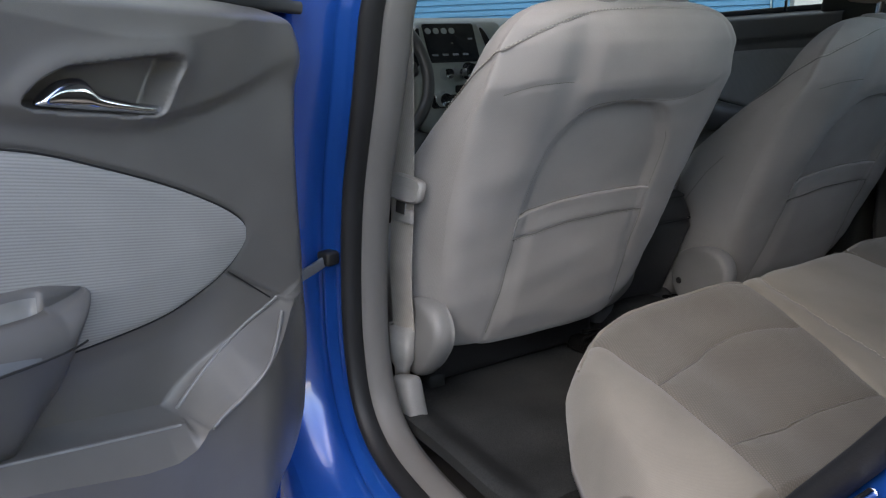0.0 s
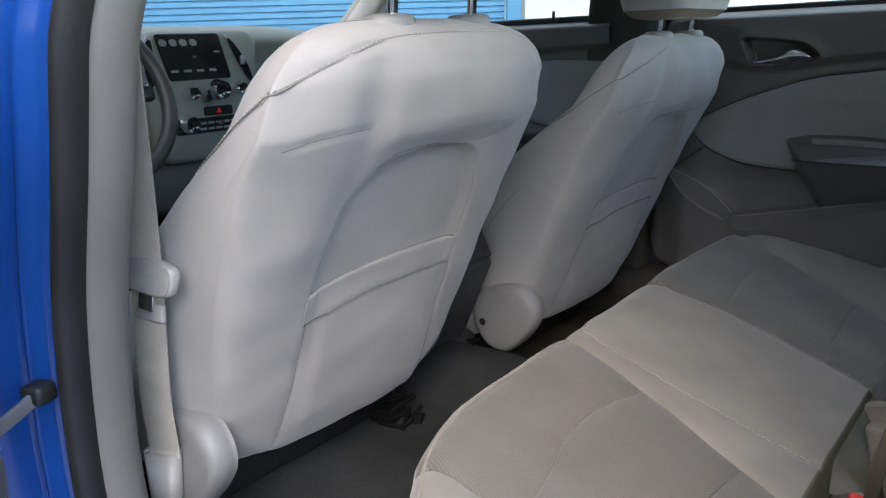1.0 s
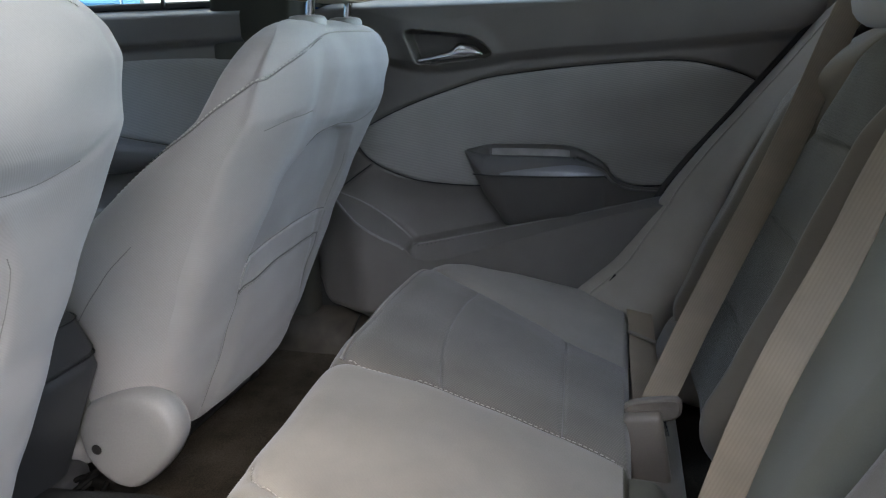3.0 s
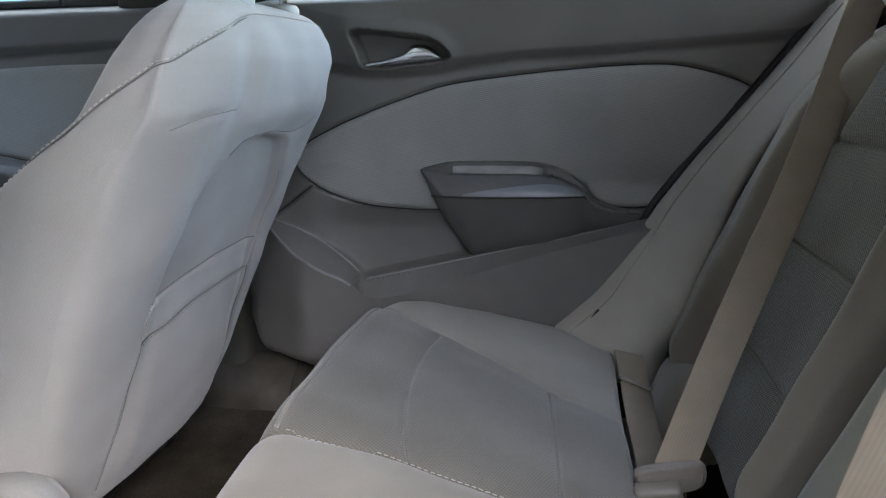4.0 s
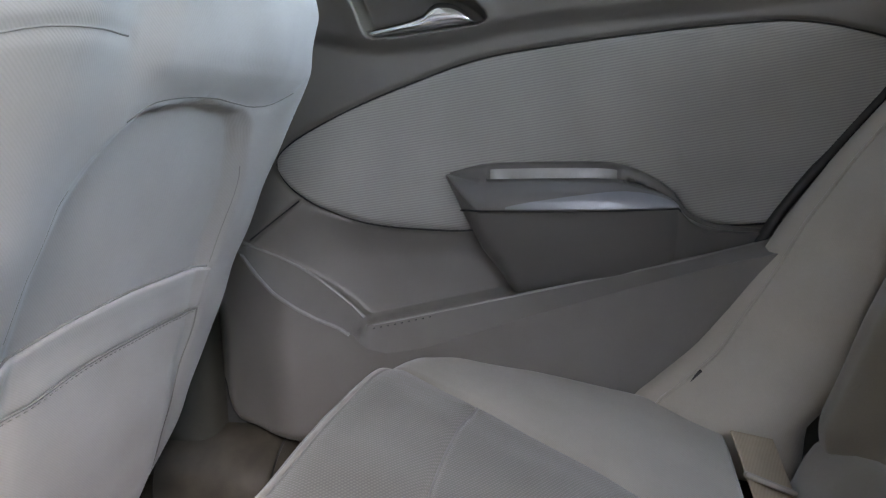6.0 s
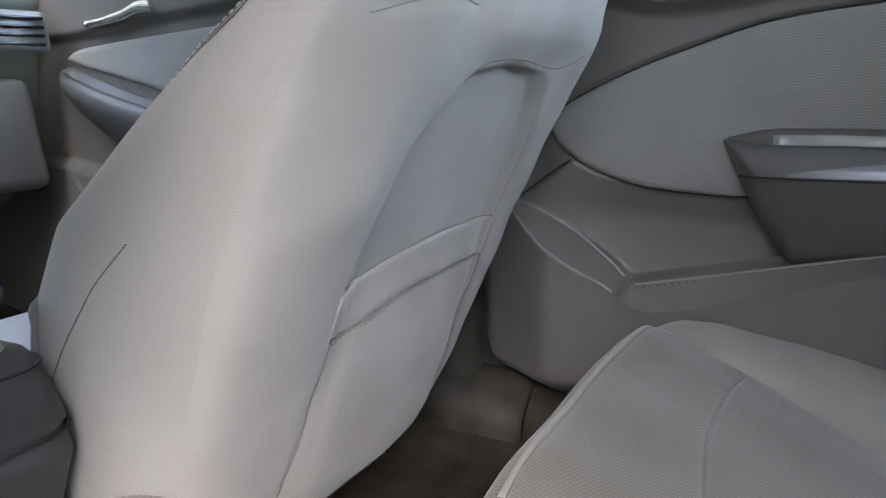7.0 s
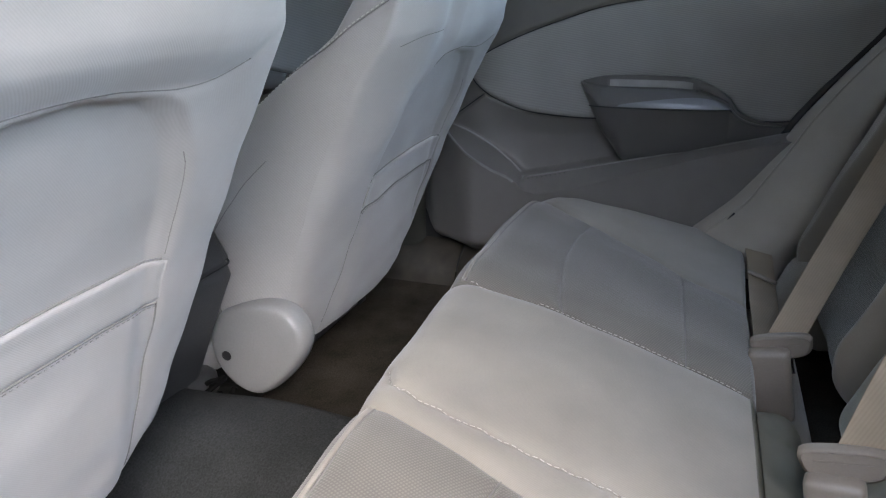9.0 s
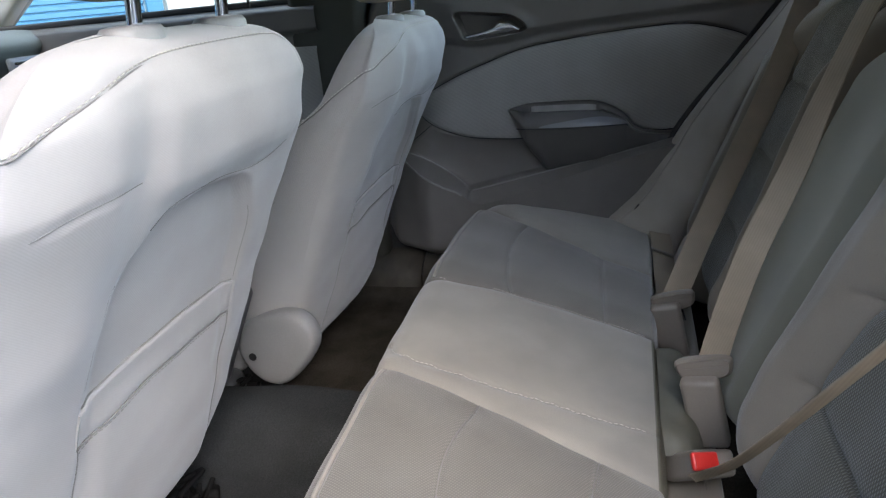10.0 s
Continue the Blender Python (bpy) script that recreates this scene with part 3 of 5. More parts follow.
def back_section(root, off, name, left, right, top, pad, seams, insert=None, shoulder=0.0, bottom=.40, n=110, cloth=BACKCLOTH):
    """One padded section of the backrest. left, right: (z, x) lines; insert: two (z, x) lines between which the cloth is knitted."""
    lz, rz = np.asarray(left, float), np.asarray(right, float)
    z = np.linspace(bottom, top, 150)
    lo, hi = np.interp(z, lz[:, 0], lz[:, 1]), np.interp(z, rz[:, 0], rz[:, 1])
    if insert:
        a, b = (np.asarray(q, float) for q in insert)
        ia, ib = np.interp(z, a[:, 0], a[:, 1]), np.interp(z, b[:, 0], b[:, 1])
        n1, n2 = n // 3, n // 2
        cols = [lo + (ia - lo) * t for t in np.linspace(0, 1, n1, endpoint=False)] + [ia + (ib - ia) * t for t in np.linspace(0, 1, n2, endpoint=False)] + [ib + (hi - ib) * t for t in np.linspace(0, 1, n1 + 1)]
    else:
        n1, n2 = 0, n
        cols = [lo + (hi - lo) * t for t in np.linspace(0, 1, n)]
    X = np.array(cols)
    Z = np.repeat(z[None], len(X), 0)
    e = np.minimum(X - lo, hi - X)
    up = np.minimum(Z - bottom, top - Z)
    rnd = lambda d, r: np.sqrt(np.clip(1 - (1 - np.clip(d / r, 0, 1)) ** 2, 0, 1))
    P = -.05 + (.05 + pad) * rnd(e, .045) * rnd(up, .05)
    if insert:
        side = np.minimum(np.abs(X - ia), np.abs(X - ib))
        out = (X < ia) | (X > ib)
        P += shoulder * smooth01(0, .05, side) * out * rnd(e, .05) * smooth01(bottom, bottom + .10, Z) * smooth01(top, top - .12, Z)
        P -= .005 * np.exp(-(side / .003) ** 2) + .005 * np.exp(-(side / .014) ** 2)
    for line in seams:
        d = near(line, X, Z)
        P -= .005 * np.exp(-(d / .003) ** 2) + .004 * np.exp(-(d / .012) ** 2)
    P += .0016 * np.sin(X * 41 + Z * 17) * np.sin(Z * 33 - X * 9)
    Y = BACK_Y - RAKE * (Z - BACK_Z) + P
    pts = np.stack([X, Y, Z], -1) - off
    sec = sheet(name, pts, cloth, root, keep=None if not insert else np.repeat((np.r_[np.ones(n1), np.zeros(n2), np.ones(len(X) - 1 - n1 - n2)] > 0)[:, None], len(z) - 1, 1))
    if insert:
        sheet("back_insert", pts, BACKKNIT, sec, "knitted mesh back insert, darkened for shade", keep=np.repeat((np.r_[np.zeros(n1), np.ones(n2), np.zeros(len(X) - 1 - n1 - n2)] > 0)[:, None], len(z) - 1, 1))
    # the section's flanks and top run back to the shell
    for edge in (pts[0], pts[-1], pts[:, -1], pts[:, 0]):
        sheet("section_flank", np.array([edge, edge + np.array([0, -.12, 0])]), cloth, sec)
    return sec


def rear_bench():
    root = empty("rear_bench", (0, -.35, 0), label="grey beige cloth rear bench seat with knitted inserts", category="car seat")
    off = np.array((0, -.35, 0))
    s = np.linspace(0, 1, 210)
    foot, tail = .18, .93
    knots = [-.680, -.55, -.18, .15, .57, .672]
    base = np.concatenate([np.linspace(a, b, k, endpoint=False) for a, b, k in zip(knots[:-1], knots[1:], (50, 100, 70, 110, 40))] + [[knots[-1]]])
    yf = cushion_front(base)[:, None]
    ss = s[None]
    front = np.clip(ss / foot, 0, 1)
    mid = np.clip((ss - foot) / (tail - foot), 0, 1)
    end = np.clip((ss - tail) / (1 - tail), 0, 1)
    yback = -.515 + .0 * base[:, None]
    tuck = .012 - .085 * smooth01(-.40, -.66, base)[:, None]
    Y = np.where(ss < foot, yf + tuck * (1 - front) ** 1.5, yf + (yback - yf) * mid) - .012 * np.sin(end * math.pi / 2)
    lines = [L_OUT, L_IN, R_IN, R_OUT]
    X = np.zeros_like(Y)
    for i, bx in enumerate(base):
        x = [np.full(len(s), knots[0])] + [along(q, np.maximum(Y[i], -.56)) for q in lines] + [np.full(len(s), knots[-1])]
        k = int(np.clip(np.searchsorted(knots, bx, "right") - 1, 0, 4))
        t = (bx - knots[k]) / (knots[k + 1] - knots[k])
        X[i] = x[k] + (x[k + 1] - x[k]) * t
    X += .17 * (1 - front) ** 1.1 * smooth01(-.42, -.70, base)[:, None]
    plane_z = lambda x, y: .536 + .27 * (y + .14) - .020 * x
    lw = .050 + .055 * smooth01(-.46, -.68, X)
    lip = np.clip((yf - Y) / lw, 0, 1)
    top = plane_z(X, Y) - lw * (1 - np.sqrt(np.clip(1 - (1 - lip) ** 2, 0, 1))) - .06 * (1 - np.cos(end * math.pi / 2))
    zf = plane_z(X, yf) - lw - .11 * (1 - np.sqrt(1 - np.clip((-.585 - X) / .12, 0, 1) ** 2))
    Z = np.where(ss < foot, .30 + (zf - .30) * front, top)
    topm = ss >= foot
    Z += topm * .024 * smooth01(.44, .60, np.abs(X)) * smooth01(-.10, -.42, Y)
    Z -= .05 * smooth01(.635, .672, X) ** 2 * topm
    u = np.clip((-.585 - X) / .12, 0, 1)
    Z -= .11 * (1 - np.sqrt(1 - u ** 2)) * topm
    col = np.searchsorted(knots, base[:-1], "right") - 1
    kL, kR = (col == 1), (col == 3)
    cuts = np.zeros_like(X)
    for line, lift in ((L_IN, 1), (L_OUT, 1), (R_IN, 1), (R_OUT, 1), (L_MID, .8), (ARC_R, .8), (ARC_L, .8), (CROSS_R, .8), (CROSS_L, .8)):
        d = near(line, X, Y)
        cuts = np.maximum(cuts, lift * (.0050 * np.exp(-(d / .0030) ** 2) + .004 * np.exp(-(d / .014) ** 2)))
    Z -= cuts * topm
    for a, b, c in ((L_IN, L_OUT, 1), (R_IN, R_OUT, 3)):
        d = np.minimum(near(a, X, Y), near(b, X, Y))
        inn = np.r_[col == c, False][:, None] & topm
        Z += .006 * smooth01(0, .07, d) * inn
    Z += topm * .0015 * np.sin(X * 31 + Y * 13) * np.sin(Y * 37 - X * 11)
    P = np.stack([X, Y, Z], -1) - off
    behind = (s[:-1] >= foot + .012)[None]
    inL, inR = kL[:, None] & behind, kR[:, None] & behind
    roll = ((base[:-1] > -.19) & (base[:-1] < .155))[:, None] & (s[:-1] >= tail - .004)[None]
    sheet("seat_cushion", P, SOILSHADE, root, keep=~(inL | inR | roll), flip=True)
    sheet("rear_edge", P, FLAP, root, "olive rear edge of the cushion, darkened for shade", keep=roll & ~(inL | inR), flip=True)
    for edge in (P[0], P[-1]):
        rows = []
        for t in np.linspace(0, 1, 8):
            q = edge.copy()
            q[:, 2] += (.29 - q[:, 2]) * t
            q[:, 0] -= np.sign(q[:, 0]) * (.15 * t ** 1.3 - .016 * math.sin(math.pi * t))
            rows.append(q)
        sheet("cushion_flank", np.array(rows), SOILSHADE, root)
    sheet("cushion_insert", P, KNIT, root, "darker knitted mesh seat insert", keep=inL, flip=True)
    sheet("cushion_insert", P, KNIT, root, "darker knitted mesh seat insert", keep=inR, flip=True)
    flat = np.c_[X.ravel(), Y.ravel(), Z.ravel()][(np.repeat(topm, len(base), 0)).ravel()]

    def top_at(x, y):
        k = np.argmin((flat[:, 0] - x) ** 2 + (flat[:, 1] - y) ** 2)
        return float(flat[k, 2])
    for line in (L_MID[:-1], [(.152, -.16), (.152, -.283), (.134, -.441), (.116, -.505)]):
        path = spline(line, 90)
        stitches("stitching", [np.array((x, y, top_at(x, y) + .0022)) - off for x, y in path], (0, 0, 1), STITCH, root, length=.005, gap=.0022, r=.0006)
    for line in (ARC_R, ARC_L, CROSS_R, CROSS_L):
        sweep("cushion_seam", [np.array((x, y, top_at(x, y) + .0006)) - off for x, y in spline(line, 50)], ring(.0010, 6), SEAM, root, "thin dark seam")
    for a, b in ((-.60, -.175), (.155, .585)):
        path = spline([np.array((x, cushion_front(x) - .024, top_at(x, cushion_front(x) - .024) + .001)) - off for x in np.linspace(a, b, 18)], 60)
        sweep("lip_seam", [q + np.array((0, -.0042, .0002)) for q in path], ring(.0012, 6), SEAM, root, "dark seam behind the cushion's lip")
        sweep("piping", path, ring(.0026, 8), SOILSHADE, root, "cloth piping along the cushion's lip")
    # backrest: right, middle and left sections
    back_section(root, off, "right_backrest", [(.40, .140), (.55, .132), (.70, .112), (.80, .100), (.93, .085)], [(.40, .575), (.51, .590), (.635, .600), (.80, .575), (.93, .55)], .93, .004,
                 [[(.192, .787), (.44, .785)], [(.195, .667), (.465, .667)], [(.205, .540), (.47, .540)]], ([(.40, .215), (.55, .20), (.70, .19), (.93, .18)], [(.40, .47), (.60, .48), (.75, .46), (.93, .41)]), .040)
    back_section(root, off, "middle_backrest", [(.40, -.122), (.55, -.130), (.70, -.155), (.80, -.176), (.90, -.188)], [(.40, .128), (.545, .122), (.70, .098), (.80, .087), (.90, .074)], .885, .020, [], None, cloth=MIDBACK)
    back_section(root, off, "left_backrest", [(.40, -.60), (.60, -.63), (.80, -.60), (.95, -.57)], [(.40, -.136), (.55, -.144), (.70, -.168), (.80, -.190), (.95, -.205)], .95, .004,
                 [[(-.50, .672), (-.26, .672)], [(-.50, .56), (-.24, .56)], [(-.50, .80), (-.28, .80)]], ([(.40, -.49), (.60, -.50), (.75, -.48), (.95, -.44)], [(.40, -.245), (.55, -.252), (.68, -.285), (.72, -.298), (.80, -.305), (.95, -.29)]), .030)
    part("headrest", block((.24, .09, .10), .035, 4, at=(.34, -.83 + .35, .975)), CLOTH, root, "low cloth rear headrest")
    part("headrest", block((.24, .09, .10), .035, 4, at=(-.40, -.83 + .35, .985)), CLOTH, root, "low cloth rear headrest")
    # block added to darken the gap behind the cushion
    part("gap_shade_block", block((1.16, .075, .10), .01, at=(0, -.562 + .35, .30)), BACKCLOTH, root, "dark block added between cushion and backrest for shade")
    # the cloth flap behind the middle of the cushion, and the padded foot of the backrest beside the door
    us, vs = np.linspace(0, 1, 40), np.linspace(0, 1, 16)
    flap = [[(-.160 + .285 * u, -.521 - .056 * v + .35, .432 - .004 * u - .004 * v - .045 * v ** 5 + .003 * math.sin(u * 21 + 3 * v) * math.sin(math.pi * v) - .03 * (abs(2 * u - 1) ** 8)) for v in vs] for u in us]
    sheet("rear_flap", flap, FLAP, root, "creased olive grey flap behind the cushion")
    for x, w in ((.505, .15), (-.52, .16)):
        part("backrest_foot", block((w, .12, .13), .045, 5, at=(x, -.632 + .35, .405), turn=(22, 0, 0)), BACKCLOTH, root, "padded lower edge of the backrest")
    part("seat_base", block((1.20, .26, .10), .03, at=(0, -.375 + .35, .335)), SOILSHADE, root)
    # padded side piece between backrest and door
    for sx in (1, -1):
        rows = []
        back_off = -.13 if sx < 0 else 0
        prof = [(-.432, .400, 1.1), (-.420, .428, 1.2), (-.424, .458, 1.2), (-.458, .492, 1.2), (-.495, .528, 1.15), (-.532, .579, .90), (-.566, .629, .75), (-.596, .677, .63), (-.648, .745, .50), (-.73, .845, .42), (-.815, .955, .36), (-.86, 1.02, .34)]
        wedge = np.array([(.674, 0), (.663, -.004), (.650, -.020), (.632, -.046), (.612, -.080), (.600, -.105), (.598, -.130), (.62, -.15), (.66, -.15), (.696, -.10), (.696, -.03), (.686, -.002)])
        line = []
        for y, z, k in spline(prof, 70):
            q = spline(wedge * np.array((1, k)), 48, True)
            sway = .0012 * math.sin(z * 70) - .020 * float(smooth01(.84, .50, z))
            rows.append([(sx * (a + sway), y + b + .35 + back_off, z) for a, b in q])
            line.append((sx * (.6495 + sway), y - .020 * k + .35 + back_off, z))
        # black tube that stands for the shade in the gap to the door
        gap = [(sx * .690, y + .003 + .35 + back_off, z) for y, z, k in spline(prof, 40)]
        sweep("bolster_gap_shade", gap, ring(.0065, 8), BLACK, root, "black tube painting the shaded gap between bolster and door", up=(1, 0, 0))
        bol = sheet("side_bolster", rows, BOLSTER, root, "padded cloth side bolster", wrap_v=True, caps=True)
        sweep("bolster_seam", line[6:66], ring(.0020, 6), BOLSTER, bol)
        sweep("bolster_seam", [(a, b - .0035, c) for a, b, c in line[6:66]], ring(.0013, 6), SEAM, bol)
        part("tag", block((.004, .026, .008), .001, at=(sx * .628, -.494 + .35 + back_off, .494), turn=(-56, 0, 0)), TAG, bol, "small black fabric tag")
    return root


rear_bench()


# ---- rear doors ----
RAIL = [(.14, .684), (.10, .660), (.056, .634), (.006, .614), (-.04, .587), (-.077, .558), (-.098, .538), (-.12, .540), (-.193, .556), (-.288, .577), (-.43, .608), (-.572, .640), (-.82, .694)]
LEDGE = [(.14, .030), (.10, .022), (.07, .012), (.056, .013), (.03, .024), (.006, .031), (-.03, .031), (-.052, .027), (-.081, .014), (-.098, .006), (-.115, .024), (-.14, .034), (-.182, .036), (-.311, .023), (-.427, .013), (-.523, .008), (-.83, .008)]      # depth of the sloping face under the rail
INS_TOP = spline([(.008, .736), (.002, .751), (-.03, .773), (-.095, .803), (-.17, .830), (-.255, .855), (-.36, .868), (-.44, .875), (-.53, .880), (-.60, .880), (-.66, .868), (-.717, .847), (-.75, .815), (-.762, .77)], 160)
INS_LOW = spline([(.008, .731), (-.002, .714), (-.02, .697), (-.05, .680), (-.11, .660), (-.19, .652), (-.243, .652), (-.27, .662), (-.31, .690), (-.46, .694), (-.482, .680), (-.503, .661), (-.55, .656), (-.62, .664), (-.70, .680), (-.75, .72), (-.762, .768)], 200)
INSERT = np.vstack([INS_TOP, INS_LOW[::-1]])



def door(sx, pane=True):
    """A rear door: the padded inner panel faces the cabin. sx: 1 for the right-hand door, -1 for its mirror."""
    root = empty("door_1" if sx > 0 else "door_2", (sx * .70, 0, 0), kind="structure", category="car door",
                 label="closed rear car door with grey plastic panel, cloth insert and armrest" if sx > 0 else "open blue rear car door with beige grey panel and cloth insert")
    X = lambda h: -sx * h                           # h: how far it stands into the cabin
    ys = np.r_[np.linspace(.135, -.095, 110, endpoint=False), np.linspace(-.095, -.275, 110, endpoint=False), np.linspace(-.275, -.83, 130)]
    rail_line = spline(RAIL, 260)
    rail = np.interp(-ys, -rail_line[:, 0], rail_line[:, 1])
    width = np.interp(-ys, [-q[0] for q in LEDGE], [q[1] for q in LEDGE])
    foot = (.366 if sx > 0 else .335) + .035 * smooth01(.08, .135, ys)
    Z = np.array([np.r_[np.linspace(q, r - w, 50, endpoint=False), np.linspace(r - w, r, 8, endpoint=False), np.linspace(r, 1.0, 230)] for r, w, q in zip(rail, width, foot)])
    Y = np.repeat(ys[:, None], Z.shape[1], 1)
    rail, width = rail[:, None], width[:, None]
    below = rail - Z
    h = np.zeros_like(Y)
    crease = np.interp(-Y, [-.135, -.06, 0, .05, .09, .13, .17, .21, .27, .36, .52, .66, .83], [.945, .925, .900, .884, .874, .869, .868, .872, .881, .889, .896, .904, .916])
    over = smooth01(-.006, .018, Z - crease) * smooth01(.10, -.05, Y)
    h += over * (.011 + .022 * np.clip((Z - crease) / .09, 0, 1))
    h += .010 * smooth01(.90, .95, Z) * (1 - smooth01(.10, -.05, Y))
    h -= .05 * np.clip((Z - .982) / .018, 0, 1) ** 2
    # the shallow hollow under the insert, the lens-shaped recess, the ledge and the pocket below it
    h -= .022 * smooth01(-.02, .06, .67 - Z) * smooth01(-.34, -.26, Y) * smooth01(.0, -.10, Y) * (below < 0)
    brim = spline([(.14, .675), (.10, .655), (.056, .634), (.006, .614), (-.04, .587), (-.077, .558), (-.100, .536)], 60)
    h += .0022 * np.exp(-(near(brim, Y, Z) / .003) ** 2) * smooth01(.105, .07, Y)
    ramp = np.clip(below / width, 0, 1)
    h += .057 * ramp * smooth01(.10, -.02, Y) + .033 * (1 - ramp) * (below >= -.0005) * smooth01(-.094, -.112, Y) * smooth01(-.70, -.45, Y)
    h += .006 * smooth01(-.10, .02, Y) * smooth01(.02, .12, below) - .016 * np.clip((below - width) / .20, 0, 1) * smooth01(-.06, -.16, Y)
    h -= .05 * smooth01(.045, .0, Z - foot[:, None]) ** 2 + .055 * smooth01(.07, .135, Y) ** 2
    d_in = near(np.vstack([INSERT, INSERT[:1]]), Y, Z)
    h -= .004 * np.exp(-(d_in / .004) ** 2)
    cup_o = spline([(-.104, .938), (-.112, .912), (-.122, .886), (-.149, .883), (-.20, .887), (-.25, .892), (-.264, .900), (-.252, .916), (-.228, .930), (-.19, .936), (-.152, .941), (-.121, .944)], 90, True)
    in_cup = inside(cup_o, Y, Z)
    dc = near(np.vstack([cup_o, cup_o[:1]]), Y, Z)
    h += .007 * np.exp(-(dc / .016) ** 2) * ~in_cup
    h -= .034 * smooth01(0, .007, dc) * in_cup
    seam = near([(-.018, .690), (.06, .632), (.14, .60)], Y, Z)
    h -= .004 * np.exp(-(seam / .0022) ** 2)
    # the panel's front edge is rounded at both corners
    r1, r0, lo = .075, (.035 if sx > 0 else .13), (.366 if sx > 0 else .34)
    front = .135 - r1 + np.sqrt(np.clip(r1 ** 2 - np.clip(Z - (1.0 - r1), 0, r1) ** 2, 0, 1)) - (r0 - np.sqrt(np.clip(r0 ** 2 - np.clip(lo + r0 - Z, 0, r0) ** 2, 0, 1)))
    if sx < 0:
        front = front + .042 * smooth01(.90, .55, Z)
    Y = np.where(Y > -.02, -.02 + (Y + .02) * (front + .02) / .155, Y)
    pts = np.stack([X(h), Y, Z], -1)
    # skirts that give the panel its depth
    rim = lambda a: a + np.array([sx * .05, 0, 0])
    panel = sheet("inner_panel", pts, PLASTIC, root, flip=sx > 0)
    n_z = Z.shape[1]
    for e in panel.data.edges:
        a, b = (v % n_z for v in e.vertices)
        e.use_edge_sharp = a == b and a in (50, 58)
    for edge in (pts[0], pts[-1], pts[:, 0], pts[:, -1]):
        sheet("panel_edge", np.array([edge, rim(edge)]), PLASTIC, panel)
    # cloth insert
    # a clean rim: a loft from the outline inward
    rows = []
    for y in np.r_[np.linspace(.008, -.02, 24, endpoint=False), np.linspace(-.02, -.72, 200, endpoint=False), np.linspace(-.72, -.762, 20)]:
        t, b = float(np.interp(-y, -INS_TOP[:, 0], INS_TOP[:, 1])), float(np.interp(-y, -INS_LOW[:, 0], INS_LOW[:, 1]))
        row = []
        for v in np.r_[0, .01, .03, .06, np.linspace(.1, .9, 40), .94, .97, .99, 1]:
            z = b + (t - b) * v
            d = min(z - b, t - z, (.008 - y) * 1.5, (y + .762) * 1.5)
            lift = -.004 + .011 * math.sqrt(max(0, 1 - (1 - min(1, max(0, d) / .012)) ** 2)) + .006 * min(1, max(0, d) / .06) - .010 * math.exp(-((z - .70) / .022) ** 2) * smooth01(-.47, -.56, y)
            row.append((X(lift), y, z))
        rows.append(row)
    ins = sheet("cloth_insert", rows, DOORKNIT, root, "ribbed grey cloth door insert", flip=sx < 0)
    q = np.vstack([INS_TOP, INS_LOW[::-1][1:-1]])
    sweep("insert_seam", [(X(.0008), a, b) for a, b in q[::2]], ring(.0012, 6), BLACK, ins, "thin dark seam", closed=True, up=(1, 0, 0))
    sweep("panel_joint", [(X(.0006), a, b) for a, b in spline([(-.018, .690), (.02, .663), (.052, .640)], 16)], ring(.0011, 6), BLACK, panel, "dark joint in the panel", up=(1, 0, 0))
    fade = lambda y: float(smooth01(.10, -.02, y))
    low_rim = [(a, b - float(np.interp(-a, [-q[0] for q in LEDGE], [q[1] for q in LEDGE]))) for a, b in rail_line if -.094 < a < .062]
    # both rims are paled to draw their highlights
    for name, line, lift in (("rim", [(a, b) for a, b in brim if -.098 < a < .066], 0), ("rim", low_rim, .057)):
        sweep(name, [(X(.0006 + lift * fade(a)), a, b) for a, b in spline(line, 50)], ring(.0024, 8), LITPLASTIC, panel, "raised rim of the lens-shaped recess, paled as a highlight", up=(1, 0, 0))
    base_rim = [(a, .022 + (.366 if sx > 0 else .335) + .035 * float(smooth01(.08, .135, a))) for a in np.linspace(-.03, -.80, 60)]
    sweep("foot_rim", [(X(.036), a, b) for a, b in base_rim], ring(.0045, 8), PLASTIC, panel, "rounded rim along the panel's foot", up=(1, 0, 0))
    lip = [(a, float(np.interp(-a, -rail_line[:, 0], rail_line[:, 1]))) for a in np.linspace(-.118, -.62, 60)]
    sweep("lip", [(X(.0325 * float(smooth01(-.70, -.45, a))), a, b - .0010) for a, b in lip], ring(.0020, 8), LITPLASTIC, panel, "lip of the door pocket, paled as a highlight", up=(1, 0, 0))
    if sx > 0:
        worn = [(X(.0385), a, float(np.interp(-a, -rail_line[:, 0], rail_line[:, 1])) - .004) for a in np.linspace(-.118, -.20, 24)]
        stitches("scuffing", worn, (-sx, 0, .5), BLACK, panel, length=.003, gap=.006, r=.0008)
    # armrest with a hollow grip
    prof = [(-.210, .722, .012, .004), (-.216, .723, .030, .012), (-.232, .724, .046, .040), (-.252, .725, .055, .073), (-.275, .726, .060, .108), (-.297, .726, .063, .140), (-.34, .726, .066, .135), (-.40, .724, .066, .128), (-.43, .716, .062, .118), (-.455, .703, .058, .100), (-.472, .690, .052, .084), (-.490, .668, .042, .060), (-.52, .655, .030, .045), (-.56, .650, .015, .03), (-.60, .648, .003, .01)]
    pr = spline(prof, 150)
    ends = lambda y: math.sqrt(max(0.0, 1 - (max(0.0, abs(y + .338) - .050) / .026) ** 2))     # round ends of the grip

    rows, grip = [], []
